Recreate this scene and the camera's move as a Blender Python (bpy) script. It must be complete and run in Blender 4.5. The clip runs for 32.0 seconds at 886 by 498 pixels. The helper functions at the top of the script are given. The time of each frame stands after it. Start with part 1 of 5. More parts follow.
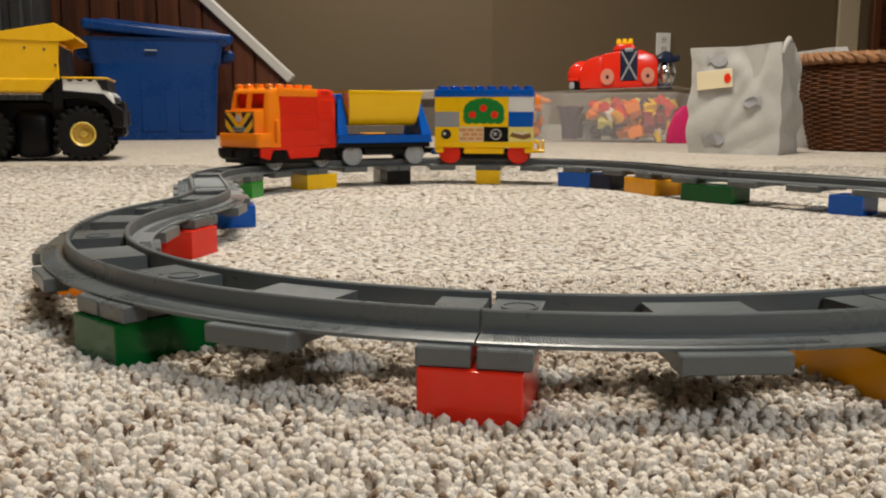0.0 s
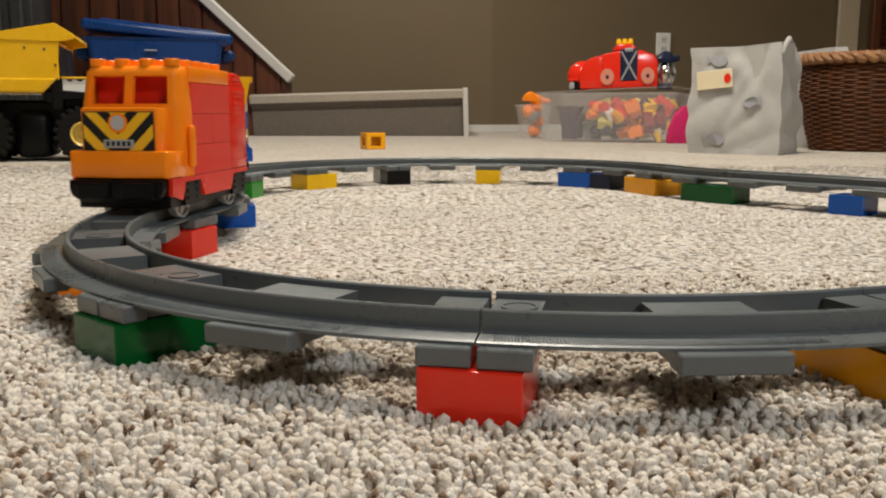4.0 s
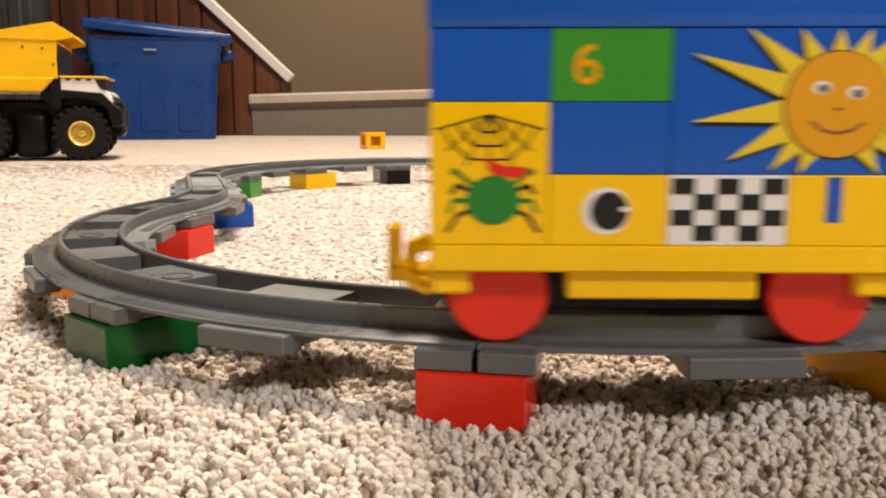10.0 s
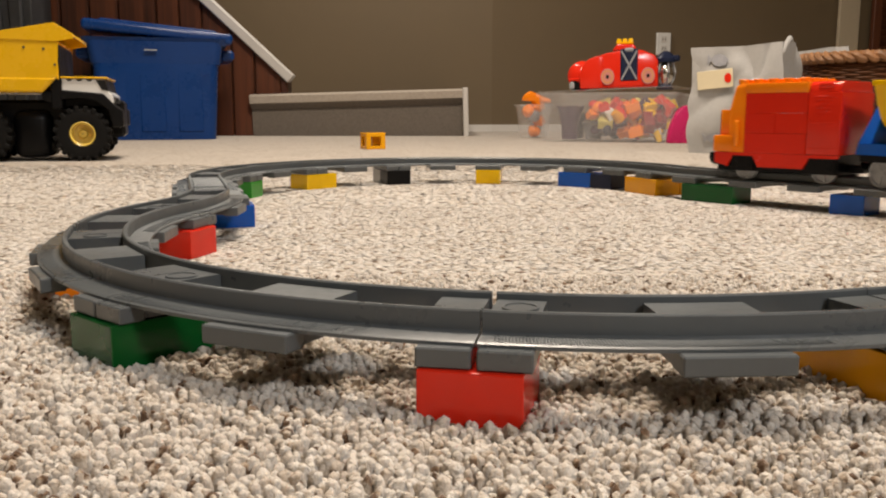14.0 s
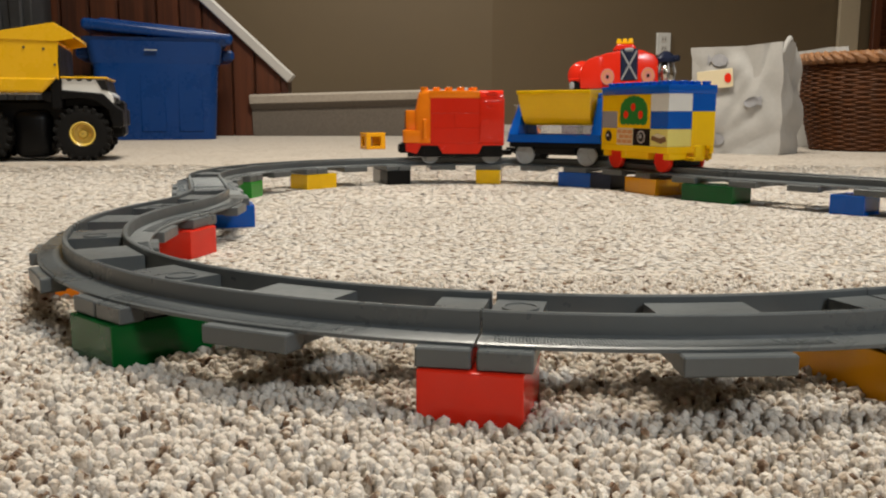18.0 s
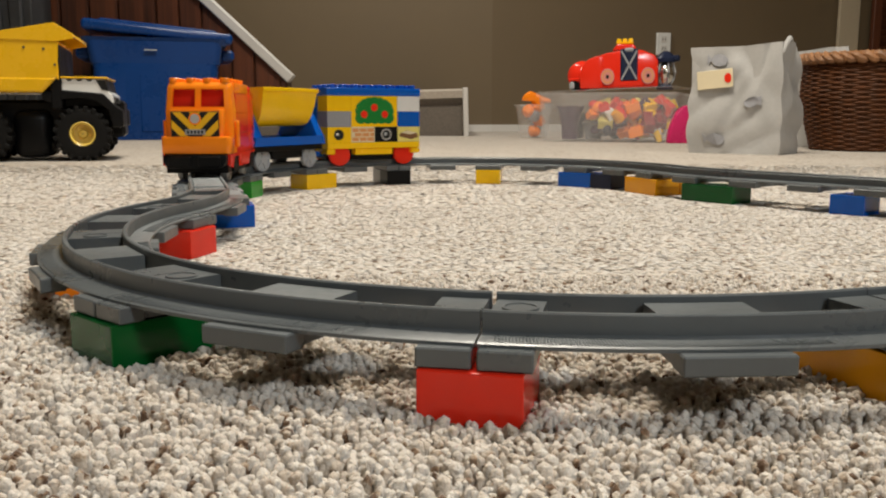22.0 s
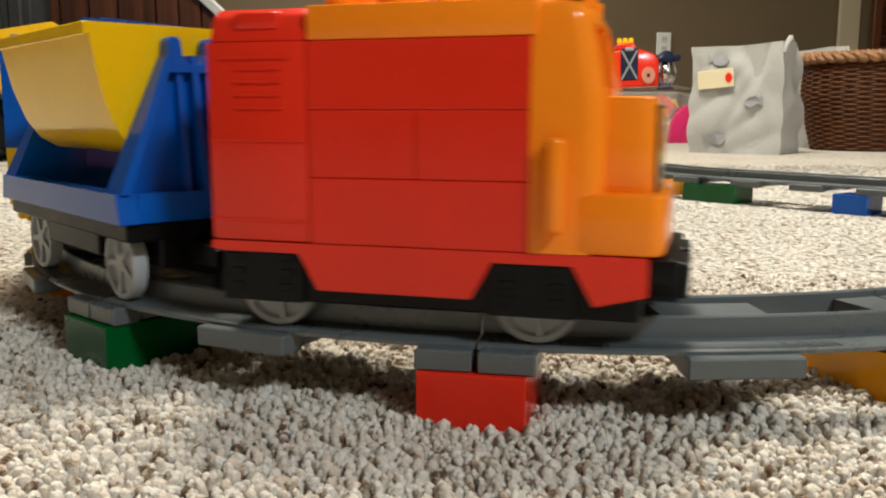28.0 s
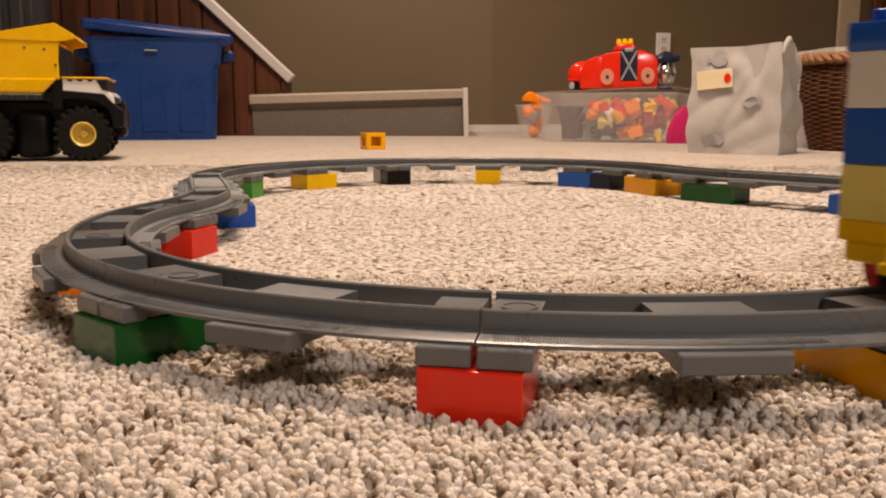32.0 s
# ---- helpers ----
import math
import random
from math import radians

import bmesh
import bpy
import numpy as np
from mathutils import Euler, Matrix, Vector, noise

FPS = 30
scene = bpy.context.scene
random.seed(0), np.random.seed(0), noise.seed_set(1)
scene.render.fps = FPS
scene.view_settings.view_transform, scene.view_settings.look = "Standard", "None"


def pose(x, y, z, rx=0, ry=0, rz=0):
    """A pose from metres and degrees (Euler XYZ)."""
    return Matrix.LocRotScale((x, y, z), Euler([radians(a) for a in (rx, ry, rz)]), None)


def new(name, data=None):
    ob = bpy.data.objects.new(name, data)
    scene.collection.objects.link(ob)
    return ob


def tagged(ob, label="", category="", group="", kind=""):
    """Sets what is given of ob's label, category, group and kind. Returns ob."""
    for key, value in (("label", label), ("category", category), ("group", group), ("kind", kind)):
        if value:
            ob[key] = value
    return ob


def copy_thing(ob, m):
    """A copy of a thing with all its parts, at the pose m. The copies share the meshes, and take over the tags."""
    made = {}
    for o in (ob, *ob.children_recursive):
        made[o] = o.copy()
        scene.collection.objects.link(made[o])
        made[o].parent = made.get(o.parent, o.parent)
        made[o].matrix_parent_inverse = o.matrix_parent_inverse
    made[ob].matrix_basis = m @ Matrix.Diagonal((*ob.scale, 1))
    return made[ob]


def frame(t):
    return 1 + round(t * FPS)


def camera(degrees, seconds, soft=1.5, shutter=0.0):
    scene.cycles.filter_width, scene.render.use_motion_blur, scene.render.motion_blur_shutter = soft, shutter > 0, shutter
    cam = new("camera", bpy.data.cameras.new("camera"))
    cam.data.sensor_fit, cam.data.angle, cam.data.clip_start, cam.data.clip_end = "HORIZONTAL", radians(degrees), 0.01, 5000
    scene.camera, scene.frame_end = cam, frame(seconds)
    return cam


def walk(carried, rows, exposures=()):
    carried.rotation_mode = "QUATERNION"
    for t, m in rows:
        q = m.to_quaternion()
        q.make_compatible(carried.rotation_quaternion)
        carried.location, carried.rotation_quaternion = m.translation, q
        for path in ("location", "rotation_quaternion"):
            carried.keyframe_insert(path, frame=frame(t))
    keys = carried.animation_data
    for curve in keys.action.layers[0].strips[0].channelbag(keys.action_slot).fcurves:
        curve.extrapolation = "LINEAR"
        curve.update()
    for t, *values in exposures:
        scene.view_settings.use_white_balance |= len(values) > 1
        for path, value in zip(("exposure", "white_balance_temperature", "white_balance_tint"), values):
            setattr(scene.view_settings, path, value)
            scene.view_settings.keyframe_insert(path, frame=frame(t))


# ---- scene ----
cam = camera(53.9, 32.0, soft=2.1, shutter=0.6)
EYE = pose(0.0373, -0.5258, 0.09255, 90 - 8.855, 0, 10.724) @ pose(0, 0, 0, 0, 0, 0.03)


def breath(mm):
    """The lens's focus shifts the view a little, as if the eye moved along its axis."""
    return EYE @ Matrix.Translation((0, 0, -mm * 0.001))


walk(cam, [(0.0, breath(-3)), (5.8, breath(-3)), (6.8, breath(5)), (10.2, breath(5)), (11.2, breath(-1.5)), (13.0, breath(0)), (25.5, breath(0)), (27.4, breath(5)), (30.8, breath(5)), (31.5, breath(-3)), (32.0, breath(-3))],
     exposures=[(0.0, -0.32, 6450, 8), (5.8, -0.32, 6450, 8), (7.0, 0.03, 6400, 3), (7.6, 0.51, 5950, -1), (8.0, 0.68, 5600, -5), (9.4, 0.62, 6350, 4), (10.2, 0.19, 7550, 23), (10.7, -0.17, 8000, 26), (11.3, -0.27, 8200, 28),
                (12.0, -0.27, 7700, 22), (14.0, -0.27, 6900, 14), (17.0, -0.32, 6450, 8), (26.6, -0.32, 6450, 8), (28.0, 0.07, 6350, 3), (28.4, 0.48, 6000, 0), (28.8, 0.68, 5650, -4), (30.2, 0.54, 6850, 8), (31.0, 0.13, 7300, 20), (31.5, -0.20, 8000, 26), (32.0, -0.27, 8200, 28)])

# ---- light ----
world = bpy.data.worlds.new("world")
scene.world = world
world.use_nodes = True
world.node_tree.nodes["Background"].inputs["Color"].default_value = (1.0, 0.86, 0.72, 1)
world.node_tree.nodes["Background"].inputs["Strength"].default_value = 0.01


def ceiling_lamp(x, y, z, size, watts, colour):
    lamp = bpy.data.lights.new("ceiling_light", "AREA")
    lamp.shape, lamp.size, lamp.energy, lamp.color = "DISK", size, watts, colour
    ob = new("ceiling_light", lamp)
    ob.matrix_world = pose(x, y, z)
    return ob


COOL, WARM = (0.91, 0.96, 1.0), (1.0, 0.91, 0.78)
ceiling_lamp(2.0, -1.9, 2.26, 0.60, 86, COOL)
ceiling_lamp(-0.15, 0.80, 2.26, 0.80, 92, WARM)
ceiling_lamp(-1.10, 3.07, 2.26, 0.25, 32, (1.0, 0.95, 0.86))

MM = 0.001


# ---- materials ----
def material(name, colour, rough=0.5, metal=0.0, vary=0.08, scale=40.0, bump=0.0, bump_scale=200.0, spec=0.5, coat=0.0, wear=0.0, sss=0.0):
    """Procedural surface: base colour broken at two scales, roughness broken too, fine relief."""
    m = bpy.data.materials.new(name)
    m.use_nodes = True
    nt = m.node_tree
    b = nt.nodes["Principled BSDF"]
    co = nt.nodes.new("ShaderNodeTexCoord")
    n1 = nt.nodes.new("ShaderNodeTexNoise")
    n1.inputs["Scale"].default_value = scale
    n1.inputs["Detail"].default_value = 3
    n2 = nt.nodes.new("ShaderNodeTexNoise")
    n2.inputs["Scale"].default_value = scale * 9
    n2.inputs["Detail"].default_value = 2
    for n in (n1, n2):
        nt.links.new(co.outputs["Object"], n.inputs["Vector"])
    add = nt.nodes.new("ShaderNodeMath")
    add.operation = "MULTIPLY_ADD"
    nt.links.new(n2.outputs["Fac"], add.inputs[0])
    add.inputs[1].default_value = 0.4
    nt.links.new(n1.outputs["Fac"], add.inputs[2])
    mr = nt.nodes.new("ShaderNodeMapRange")
    mr.inputs["From Min"].default_value, mr.inputs["From Max"].default_value = 0.4, 1.0
    mr.inputs["To Min"].default_value, mr.inputs["To Max"].default_value = 1 - vary, 1 + vary
    nt.links.new(add.outputs[0], mr.inputs["Value"])
    mix = nt.nodes.new("ShaderNodeMix")
    mix.data_type, mix.blend_type = "RGBA", "MULTIPLY"
    mix.inputs["Factor"].default_value = 1.0
    mix.inputs["A"].default_value = (*colour, 1)
    nt.links.new(mr.outputs["Result"], mix.inputs["B"])
    nt.links.new(mix.outputs["Result"], b.inputs["Base Color"])
    rr = nt.nodes.new("ShaderNodeMapRange")
    rr.inputs["From Min"].default_value, rr.inputs["From Max"].default_value = 0.4, 1.0
    rr.inputs["To Min"].default_value, rr.inputs["To Max"].default_value = max(rough - 0.07 - wear, 0.03), min(rough + 0.07 + wear, 1)
    nt.links.new(add.outputs[0], rr.inputs["Value"])
    nt.links.new(rr.outputs["Result"], b.inputs["Roughness"])
    b.inputs["Metallic"].default_value = metal
    b.inputs["Specular IOR Level"].default_value = spec
    b.inputs["Coat Weight"].default_value = coat
    if sss:
        b.inputs["Subsurface Weight"].default_value = sss
        b.inputs["Subsurface Radius"].default_value = (0.004, 0.002, 0.001)
        b.inputs["Subsurface Scale"].default_value = 0.6
    if bump:
        n3 = nt.nodes.new("ShaderNodeTexNoise")
        n3.inputs["Scale"].default_value = bump_scale
        n3.inputs["Detail"].default_value = 4
        nt.links.new(co.outputs["Object"], n3.inputs["Vector"])
        bp = nt.nodes.new("ShaderNodeBump")
        bp.inputs["Strength"].default_value = bump
        bp.inputs["Distance"].default_value = 0.001
        nt.links.new(n3.outputs["Fac"], bp.inputs["Height"])
        nt.links.new(bp.outputs["Normal"], b.inputs["Normal"])
    return m


def abs_plastic(name, colour, rough=0.17):
    return material(name, colour, rough, vary=0.04, scale=25, bump=0.035, bump_scale=60, wear=0.05, spec=0.28)


RED = abs_plastic("red_plastic", (0.74, 0.028, 0.011))
ORANGE = abs_plastic("orange_plastic", (1.0, 0.26, 0.012))
YELLOW = abs_plastic("yellow_plastic", (0.92, 0.56, 0.006))
PALE = abs_plastic("pale_yellow_plastic", (0.78, 0.68, 0.20))
BLUE = abs_plastic("blue_plastic", (0.003, 0.092, 0.46))
GREEN = abs_plastic("green_plastic", (0.002, 0.082, 0.015))
LIME = abs_plastic("bright_green_plastic", (0.03, 0.27, 0.03))
BLACK = material("black_plastic", (0.004, 0.004, 0.0044), 0.38, vary=0.1, scale=25, bump=0.05, bump_scale=90, spec=0.18)
WHITE = abs_plastic("white_plastic", (0.74, 0.74, 0.72))
GREY = abs_plastic("mid_grey_plastic", (0.30, 0.31, 0.33))
WHEEL_GREY = abs_plastic("light_grey_plastic", (0.36, 0.38, 0.40), 0.35)
LAMP_GREY = abs_plastic("pale_grey_plastic", (0.50, 0.48, 0.46), 0.3)
AMBER = abs_plastic("amber_yellow_plastic", (0.80, 0.36, 0.008))
TRACK = material("dark_grey_track_plastic", (0.098, 0.109, 0.114), 0.34, vary=0.10, scale=18, bump=0.08, bump_scale=160, wear=0.10)
TRACK_LIGHT = material("blue_grey_track_plastic", (0.17, 0.19, 0.20), 0.36, vary=0.10, scale=18, bump=0.08, bump_scale=160, wear=0.10)
SUN_GOLD = abs_plastic("printed_gold", (0.70, 0.33, 0.015), 0.4)
CHEVRON_YELLOW = abs_plastic("printed_orange_yellow", (0.92, 0.50, 0.02), 0.25)
SUN_RAY = abs_plastic("printed_yellow", (0.74, 0.56, 0.03), 0.4)
INK = abs_plastic("printed_black", (0.012, 0.012, 0.012), 0.4)
CREAM_INK = abs_plastic("printed_cream", (0.72, 0.62, 0.42), 0.4)
BROWN_INK = abs_plastic("printed_brown", (0.20, 0.10, 0.04), 0.4)
BRICK_INK = abs_plastic("printed_brick_red", (0.66, 0.30, 0.11), 0.4)
LEAF_INK = abs_plastic("printed_green", (0.01, 0.20, 0.03), 0.4)
WALL = material("tan_wall_paint", (0.142, 0.101, 0.055), 0.62, vary=0.06, scale=1.6, bump=0.25, bump_scale=55)
TRIM = material("white_trim_paint", (0.62, 0.60, 0.57), 0.4, vary=0.05, scale=8, bump=0.05)
CEILING = material("ceiling_paint", (0.72, 0.70, 0.66), 0.8, vary=0.05, scale=3)
STEP_CARPET = material("grey_step_carpet", (0.165, 0.142, 0.12), 0.95, vary=0.14, scale=110, bump=1.0, bump_scale=320, spec=0.1)
STEEL_GREY = material("dark_grey_metal", (0.06, 0.062, 0.066), 0.42, metal=0.4, vary=0.2, scale=7, bump=0.1)
RUBBER = material("black_rubber", (0.007, 0.0066, 0.0062), 0.72, vary=0.2, scale=60, bump=0.3, bump_scale=300, spec=0.15)
TRUCK_YELLOW = material("yellow_enamelled_steel", (0.76, 0.43, 0.008), 0.24, vary=0.06, scale=14, bump=0.06, wear=0.08)
BIN_BLUE = material("royal_blue_polythene", (0.001, 0.036, 0.17), 0.29, vary=0.10, scale=9, bump=0.12, bump_scale=70, spec=0.35)
FABRIC = material("white_canvas", (0.43, 0.42, 0.405), 0.9, vary=0.10, scale=14, bump=0.5, bump_scale=420, spec=0.15)
FABRIC_GREY = material("grey_canvas_print", (0.33, 0.33, 0.35), 0.9, vary=0.15, scale=50, spec=0.15)
WICKER = material("brown_wicker", (0.080, 0.026, 0.0065), 0.62, vary=0.40, scale=45, bump=0.4, bump_scale=240, spec=0.2)
WICKER_RIM = material("light_brown_wicker", (0.27, 0.125, 0.050), 0.5, vary=0.55, scale=45, bump=0.4, bump_scale=240)
PINK = abs_plastic("magenta_plastic", (0.55, 0.02, 0.12), 0.3)
NAVY = abs_plastic("navy_plastic", (0.012, 0.018, 0.045), 0.35)
CHROME = material("chrome_plastic", (0.7, 0.68, 0.62), 0.15, metal=1.0, vary=0.05)
PURPLE = abs_plastic("dark_purple_plastic", (0.045, 0.012, 0.05), 0.35)
RIM_YELLOW = material("pale_yellow_plastic_rim", (0.72, 0.52, 0.10), 0.35)
DARK_RED = abs_plastic("dark_red_plastic", (0.22, 0.012, 0.02))
PINK_DISC = abs_plastic("pink_print", (0.62, 0.24, 0.21), 0.4)
SILVER = material("printed_silver", (0.42, 0.43, 0.44), 0.35, metal=0.3)


def carpet_material(name, island, fuzziness=1.0, mottle=1.0, fleck=0.485):
    """Speckled loop pile: cream tufts with scattered brown, tan and grey ones."""
    m = bpy.data.materials.new(name)
    m.use_nodes = True
    nt = m.node_tree
    b = nt.nodes["Principled BSDF"]
    b.inputs["Roughness"].default_value = 0.95
    b.inputs["Specular IOR Level"].default_value = 0.12
    b.inputs["Sheen Weight"].default_value, b.inputs["Sheen Roughness"].default_value = 0.25, 0.5
    ramp = nt.nodes.new("ShaderNodeValToRGB")
    e = ramp.color_ramp.elements
    stops = [(0.0, (0.13, 0.075, 0.042)), (0.045, (0.25, 0.16, 0.10)), (0.09, (0.42, 0.325, 0.235)), (0.17, (0.62, 0.53, 0.435)), (0.55, (0.715, 0.64, 0.555)), (1.0, (0.79, 0.725, 0.645))]
    # Bare floor is darkened in colour for the tuft shade it lacks.
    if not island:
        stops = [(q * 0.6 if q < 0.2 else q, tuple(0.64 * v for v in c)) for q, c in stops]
    e[0].position, e[0].color = stops[0][0], (*stops[0][1], 1)
    e[1].position, e[1].color = stops[-1][0], (*stops[-1][1], 1)
    for p, c in stops[1:-1]:
        e.new(p).color = (*c, 1)
    co = nt.nodes.new("ShaderNodeTexCoord")
    if island:
        fuzz = nt.nodes.new("ShaderNodeTexNoise")
        fuzz.inputs["Scale"].default_value, fuzz.inputs["Detail"].default_value = 800, 4
        nt.links.new(co.outputs["Object"], fuzz.inputs["Vector"])
        fb = nt.nodes.new("ShaderNodeBump")
        fb.inputs["Strength"].default_value, fb.inputs["Distance"].default_value = fuzziness, 0.0014
        nt.links.new(fuzz.outputs["Fac"], fb.inputs["Height"])
        nt.links.new(fb.outputs["Normal"], b.inputs["Normal"])
        geo = nt.nodes.new("ShaderNodeNewGeometry")
        ply = nt.nodes.new("ShaderNodeTexNoise")
        ply.inputs["Scale"].default_value, ply.inputs["Detail"].default_value = 210, 4
        nt.links.new(co.outputs["Object"], ply.inputs["Vector"])
        blend = nt.nodes.new("ShaderNodeMath")
        blend.operation = "MULTIPLY_ADD"
        nt.links.new(ply.outputs["Fac"], blend.inputs[0])
        blend.inputs[1].default_value = mottle
        nt.links.new(geo.outputs["Random Per Island"], blend.inputs[2])
        shift = nt.nodes.new("ShaderNodeMath")
        shift.operation = "SUBTRACT"
        nt.links.new(blend.outputs[0], shift.inputs[0])
        shift.inputs[1].default_value = fleck
        nt.links.new(shift.outputs[0], ramp.inputs["Fac"])
        b.inputs["Subsurface Weight"].default_value = 0.2
        b.inputs["Subsurface Radius"].default_value = (0.0014, 0.0012, 0.0010)
        b.inputs["Subsurface Scale"].default_value = 1.0
    else:
        vor = nt.nodes.new("ShaderNodeTexVoronoi")
        vor.inputs["Scale"].default_value = 190
        nt.links.new(co.outputs["Object"], vor.inputs["Vector"])
        sep = nt.nodes.new("ShaderNodeSeparateColor")
        nt.links.new(vor.outputs["Color"], sep.inputs["Color"])
        nt.links.new(sep.outputs["Red"], ramp.inputs["Fac"])
        bp = nt.nodes.new("ShaderNodeBump")
        bp.invert = True
        bp.inputs["Strength"].default_value, bp.inputs["Distance"].default_value = 0.35, 0.003
        nt.links.new(vor.outputs["Distance"], bp.inputs["Height"])
        nt.links.new(bp.outputs["Normal"], b.inputs["Normal"])
    big = nt.nodes.new("ShaderNodeTexNoise")
    big.inputs["Scale"].default_value, big.inputs["Detail"].default_value = 7, 4
    nt.links.new(co.outputs["Object"], big.inputs["Vector"])
    mr = nt.nodes.new("ShaderNodeMapRange")
    mr.inputs["To Min"].default_value, mr.inputs["To Max"].default_value = 0.86, 1.12
    nt.links.new(big.outputs["Fac"], mr.inputs["Value"])
    mix = nt.nodes.new("ShaderNodeMix")
    mix.data_type, mix.blend_type = "RGBA", "MULTIPLY"
    mix.inputs["Factor"].default_value = 1.0
    nt.links.new(ramp.outputs["Color"], mix.inputs["A"])
    nt.links.new(mr.outputs["Result"], mix.inputs["B"])
    nt.links.new(mix.outputs["Result"], b.inputs["Base Color"])
    return m


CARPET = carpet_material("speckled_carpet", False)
TUFTS_NEAR = carpet_material("speckled_carpet_pile", True)
TUFTS_FLAT = carpet_material("flat_carpet_pile", True, 0.15, 0.25, 0.10)


def wood_material(name, dark, light):
    m = bpy.data.materials.new(name)
    m.use_nodes = True
    nt = m.node_tree
    b = nt.nodes["Principled BSDF"]
    b.inputs["Roughness"].default_value = 0.42
    co = nt.nodes.new("ShaderNodeTexCoord")
    mp = nt.nodes.new("ShaderNodeMapping")
    mp.inputs["Scale"].default_value = (30, 30, 1.5)
    nt.links.new(co.outputs["Object"], mp.inputs["Vector"])
    n = nt.nodes.new("ShaderNodeTexNoise")
    n.inputs["Scale"].default_value, n.inputs["Detail"].default_value, n.inputs["Distortion"].default_value = 1.6, 5, 0.8
    nt.links.new(mp.outputs["Vector"], n.inputs["Vector"])
    info = nt.nodes.new("ShaderNodeObjectInfo")
    add = nt.nodes.new("ShaderNodeMath")
    add.operation = "MULTIPLY_ADD"
    nt.links.new(info.outputs["Random"], add.inputs[0])
    add.inputs[1].default_value = 0.35
    nt.links.new(n.outputs["Fac"], add.inputs[2])
    ramp = nt.nodes.new("ShaderNodeValToRGB")
    e = ramp.color_ramp.elements
    e[0].position, e[0].color = 0.35, (*dark, 1)
    e[1].position, e[1].color = 0.95, (*light, 1)
    nt.links.new(add.outputs[0], ramp.inputs["Fac"])
    nt.links.new(ramp.outputs["Color"], b.inputs["Base Color"])
    bp = nt.nodes.new("ShaderNodeBump")
    bp.inputs["Strength"].default_value, bp.inputs["Distance"].default_value = 0.3, 0.001
    nt.links.new(n.outputs["Fac"], bp.inputs["Height"])
    nt.links.new(bp.outputs["Normal"], b.inputs["Normal"])
    return m


PANEL_WOOD = wood_material("stained_panel_wood", (0.030, 0.0095, 0.0045), (0.125, 0.038, 0.0155))


def clear_plastic(name, tint, alpha):
    """Milky see-through polypropylene."""
    m = bpy.data.materials.new(name)
    m.use_nodes = True
    nt = m.node_tree
    b = nt.nodes["Principled BSDF"]
    b.inputs["Base Color"].default_value = (*tint, 1)
    b.inputs["Roughness"].default_value = 0.3
    tr = nt.nodes.new("ShaderNodeBsdfTransparent")
    mx = nt.nodes.new("ShaderNodeMixShader")
    no = nt.nodes.new("ShaderNodeTexNoise")
    no.inputs["Scale"].default_value = 14
    mr = nt.nodes.new("ShaderNodeMapRange")
    mr.inputs["To Min"].default_value, mr.inputs["To Max"].default_value = alpha - 0.05, alpha + 0.05
    nt.links.new(no.outputs["Fac"], mr.inputs["Value"])
    nt.links.new(mr.outputs["Result"], mx.inputs["Fac"])
    nt.links.new(tr.outputs["BSDF"], mx.inputs[1])
    nt.links.new(b.outputs["BSDF"], mx.inputs[2])
    nt.links.new(mx.outputs["Shader"], nt.nodes["Material Output"].inputs["Surface"])
    return m


CLEAR_BOX = clear_plastic("milky_clear_plastic", (0.86, 0.83, 0.82), 0.12)


# ---- mesh helpers ----
def part(name, bm, mat, parent=None, label="", smooth=False):
    """Link a bmesh as one mesh object under a thing or a part."""
    me = bpy.data.meshes.new(name)
    bm.normal_update()
    bm.to_mesh(me)
    bm.free()
    if smooth:
        me.shade_smooth()
        me.set_sharp_from_angle(angle=radians(38))
    me.materials.append(mat)
    ob = new(name, me)
    if parent is not None:
        ob.parent = parent
    if label:
        tagged(ob, label)
    return ob


def thing(name, label, category, group="", kind=""):
    return tagged(new(name), label, category, group, kind)


def box(bm, x0, x1, y0, y1, z0, z1, bevel=0.0, m=None, seg=1):
    r = bmesh.ops.create_cube(bm, size=1.0)
    vs = r["verts"]
    bmesh.ops.scale(bm, vec=(x1 - x0, y1 - y0, z1 - z0), verts=vs)
    bmesh.ops.translate(bm, vec=((x0 + x1) / 2, (y0 + y1) / 2, (z0 + z1) / 2), verts=vs)
    if m is not None:
        bmesh.ops.transform(bm, matrix=m, verts=vs)
    if bevel:
        es = list({e for v in vs for e in v.link_edges})
        bmesh.ops.bevel(bm, geom=es, offset=bevel, segments=seg, affect="EDGES", profile=0.5)
    return bm


def boxed(x0, x1, y0, y1, z0, z1, bevel=0.0, m=None, seg=1):
    return box(bmesh.new(), x0, x1, y0, y1, z0, z1, bevel, m, seg)


def cyl(bm, r1, r2, h, m, seg=24, caps=True):
    """Cone or cylinder along its own z, from 0 to h, then moved by m."""
    bmesh.ops.create_cone(bm, cap_ends=caps, segments=seg, radius1=r1, radius2=r2, depth=h, matrix=m @ Matrix.Translation((0, 0, h / 2)))
    return bm


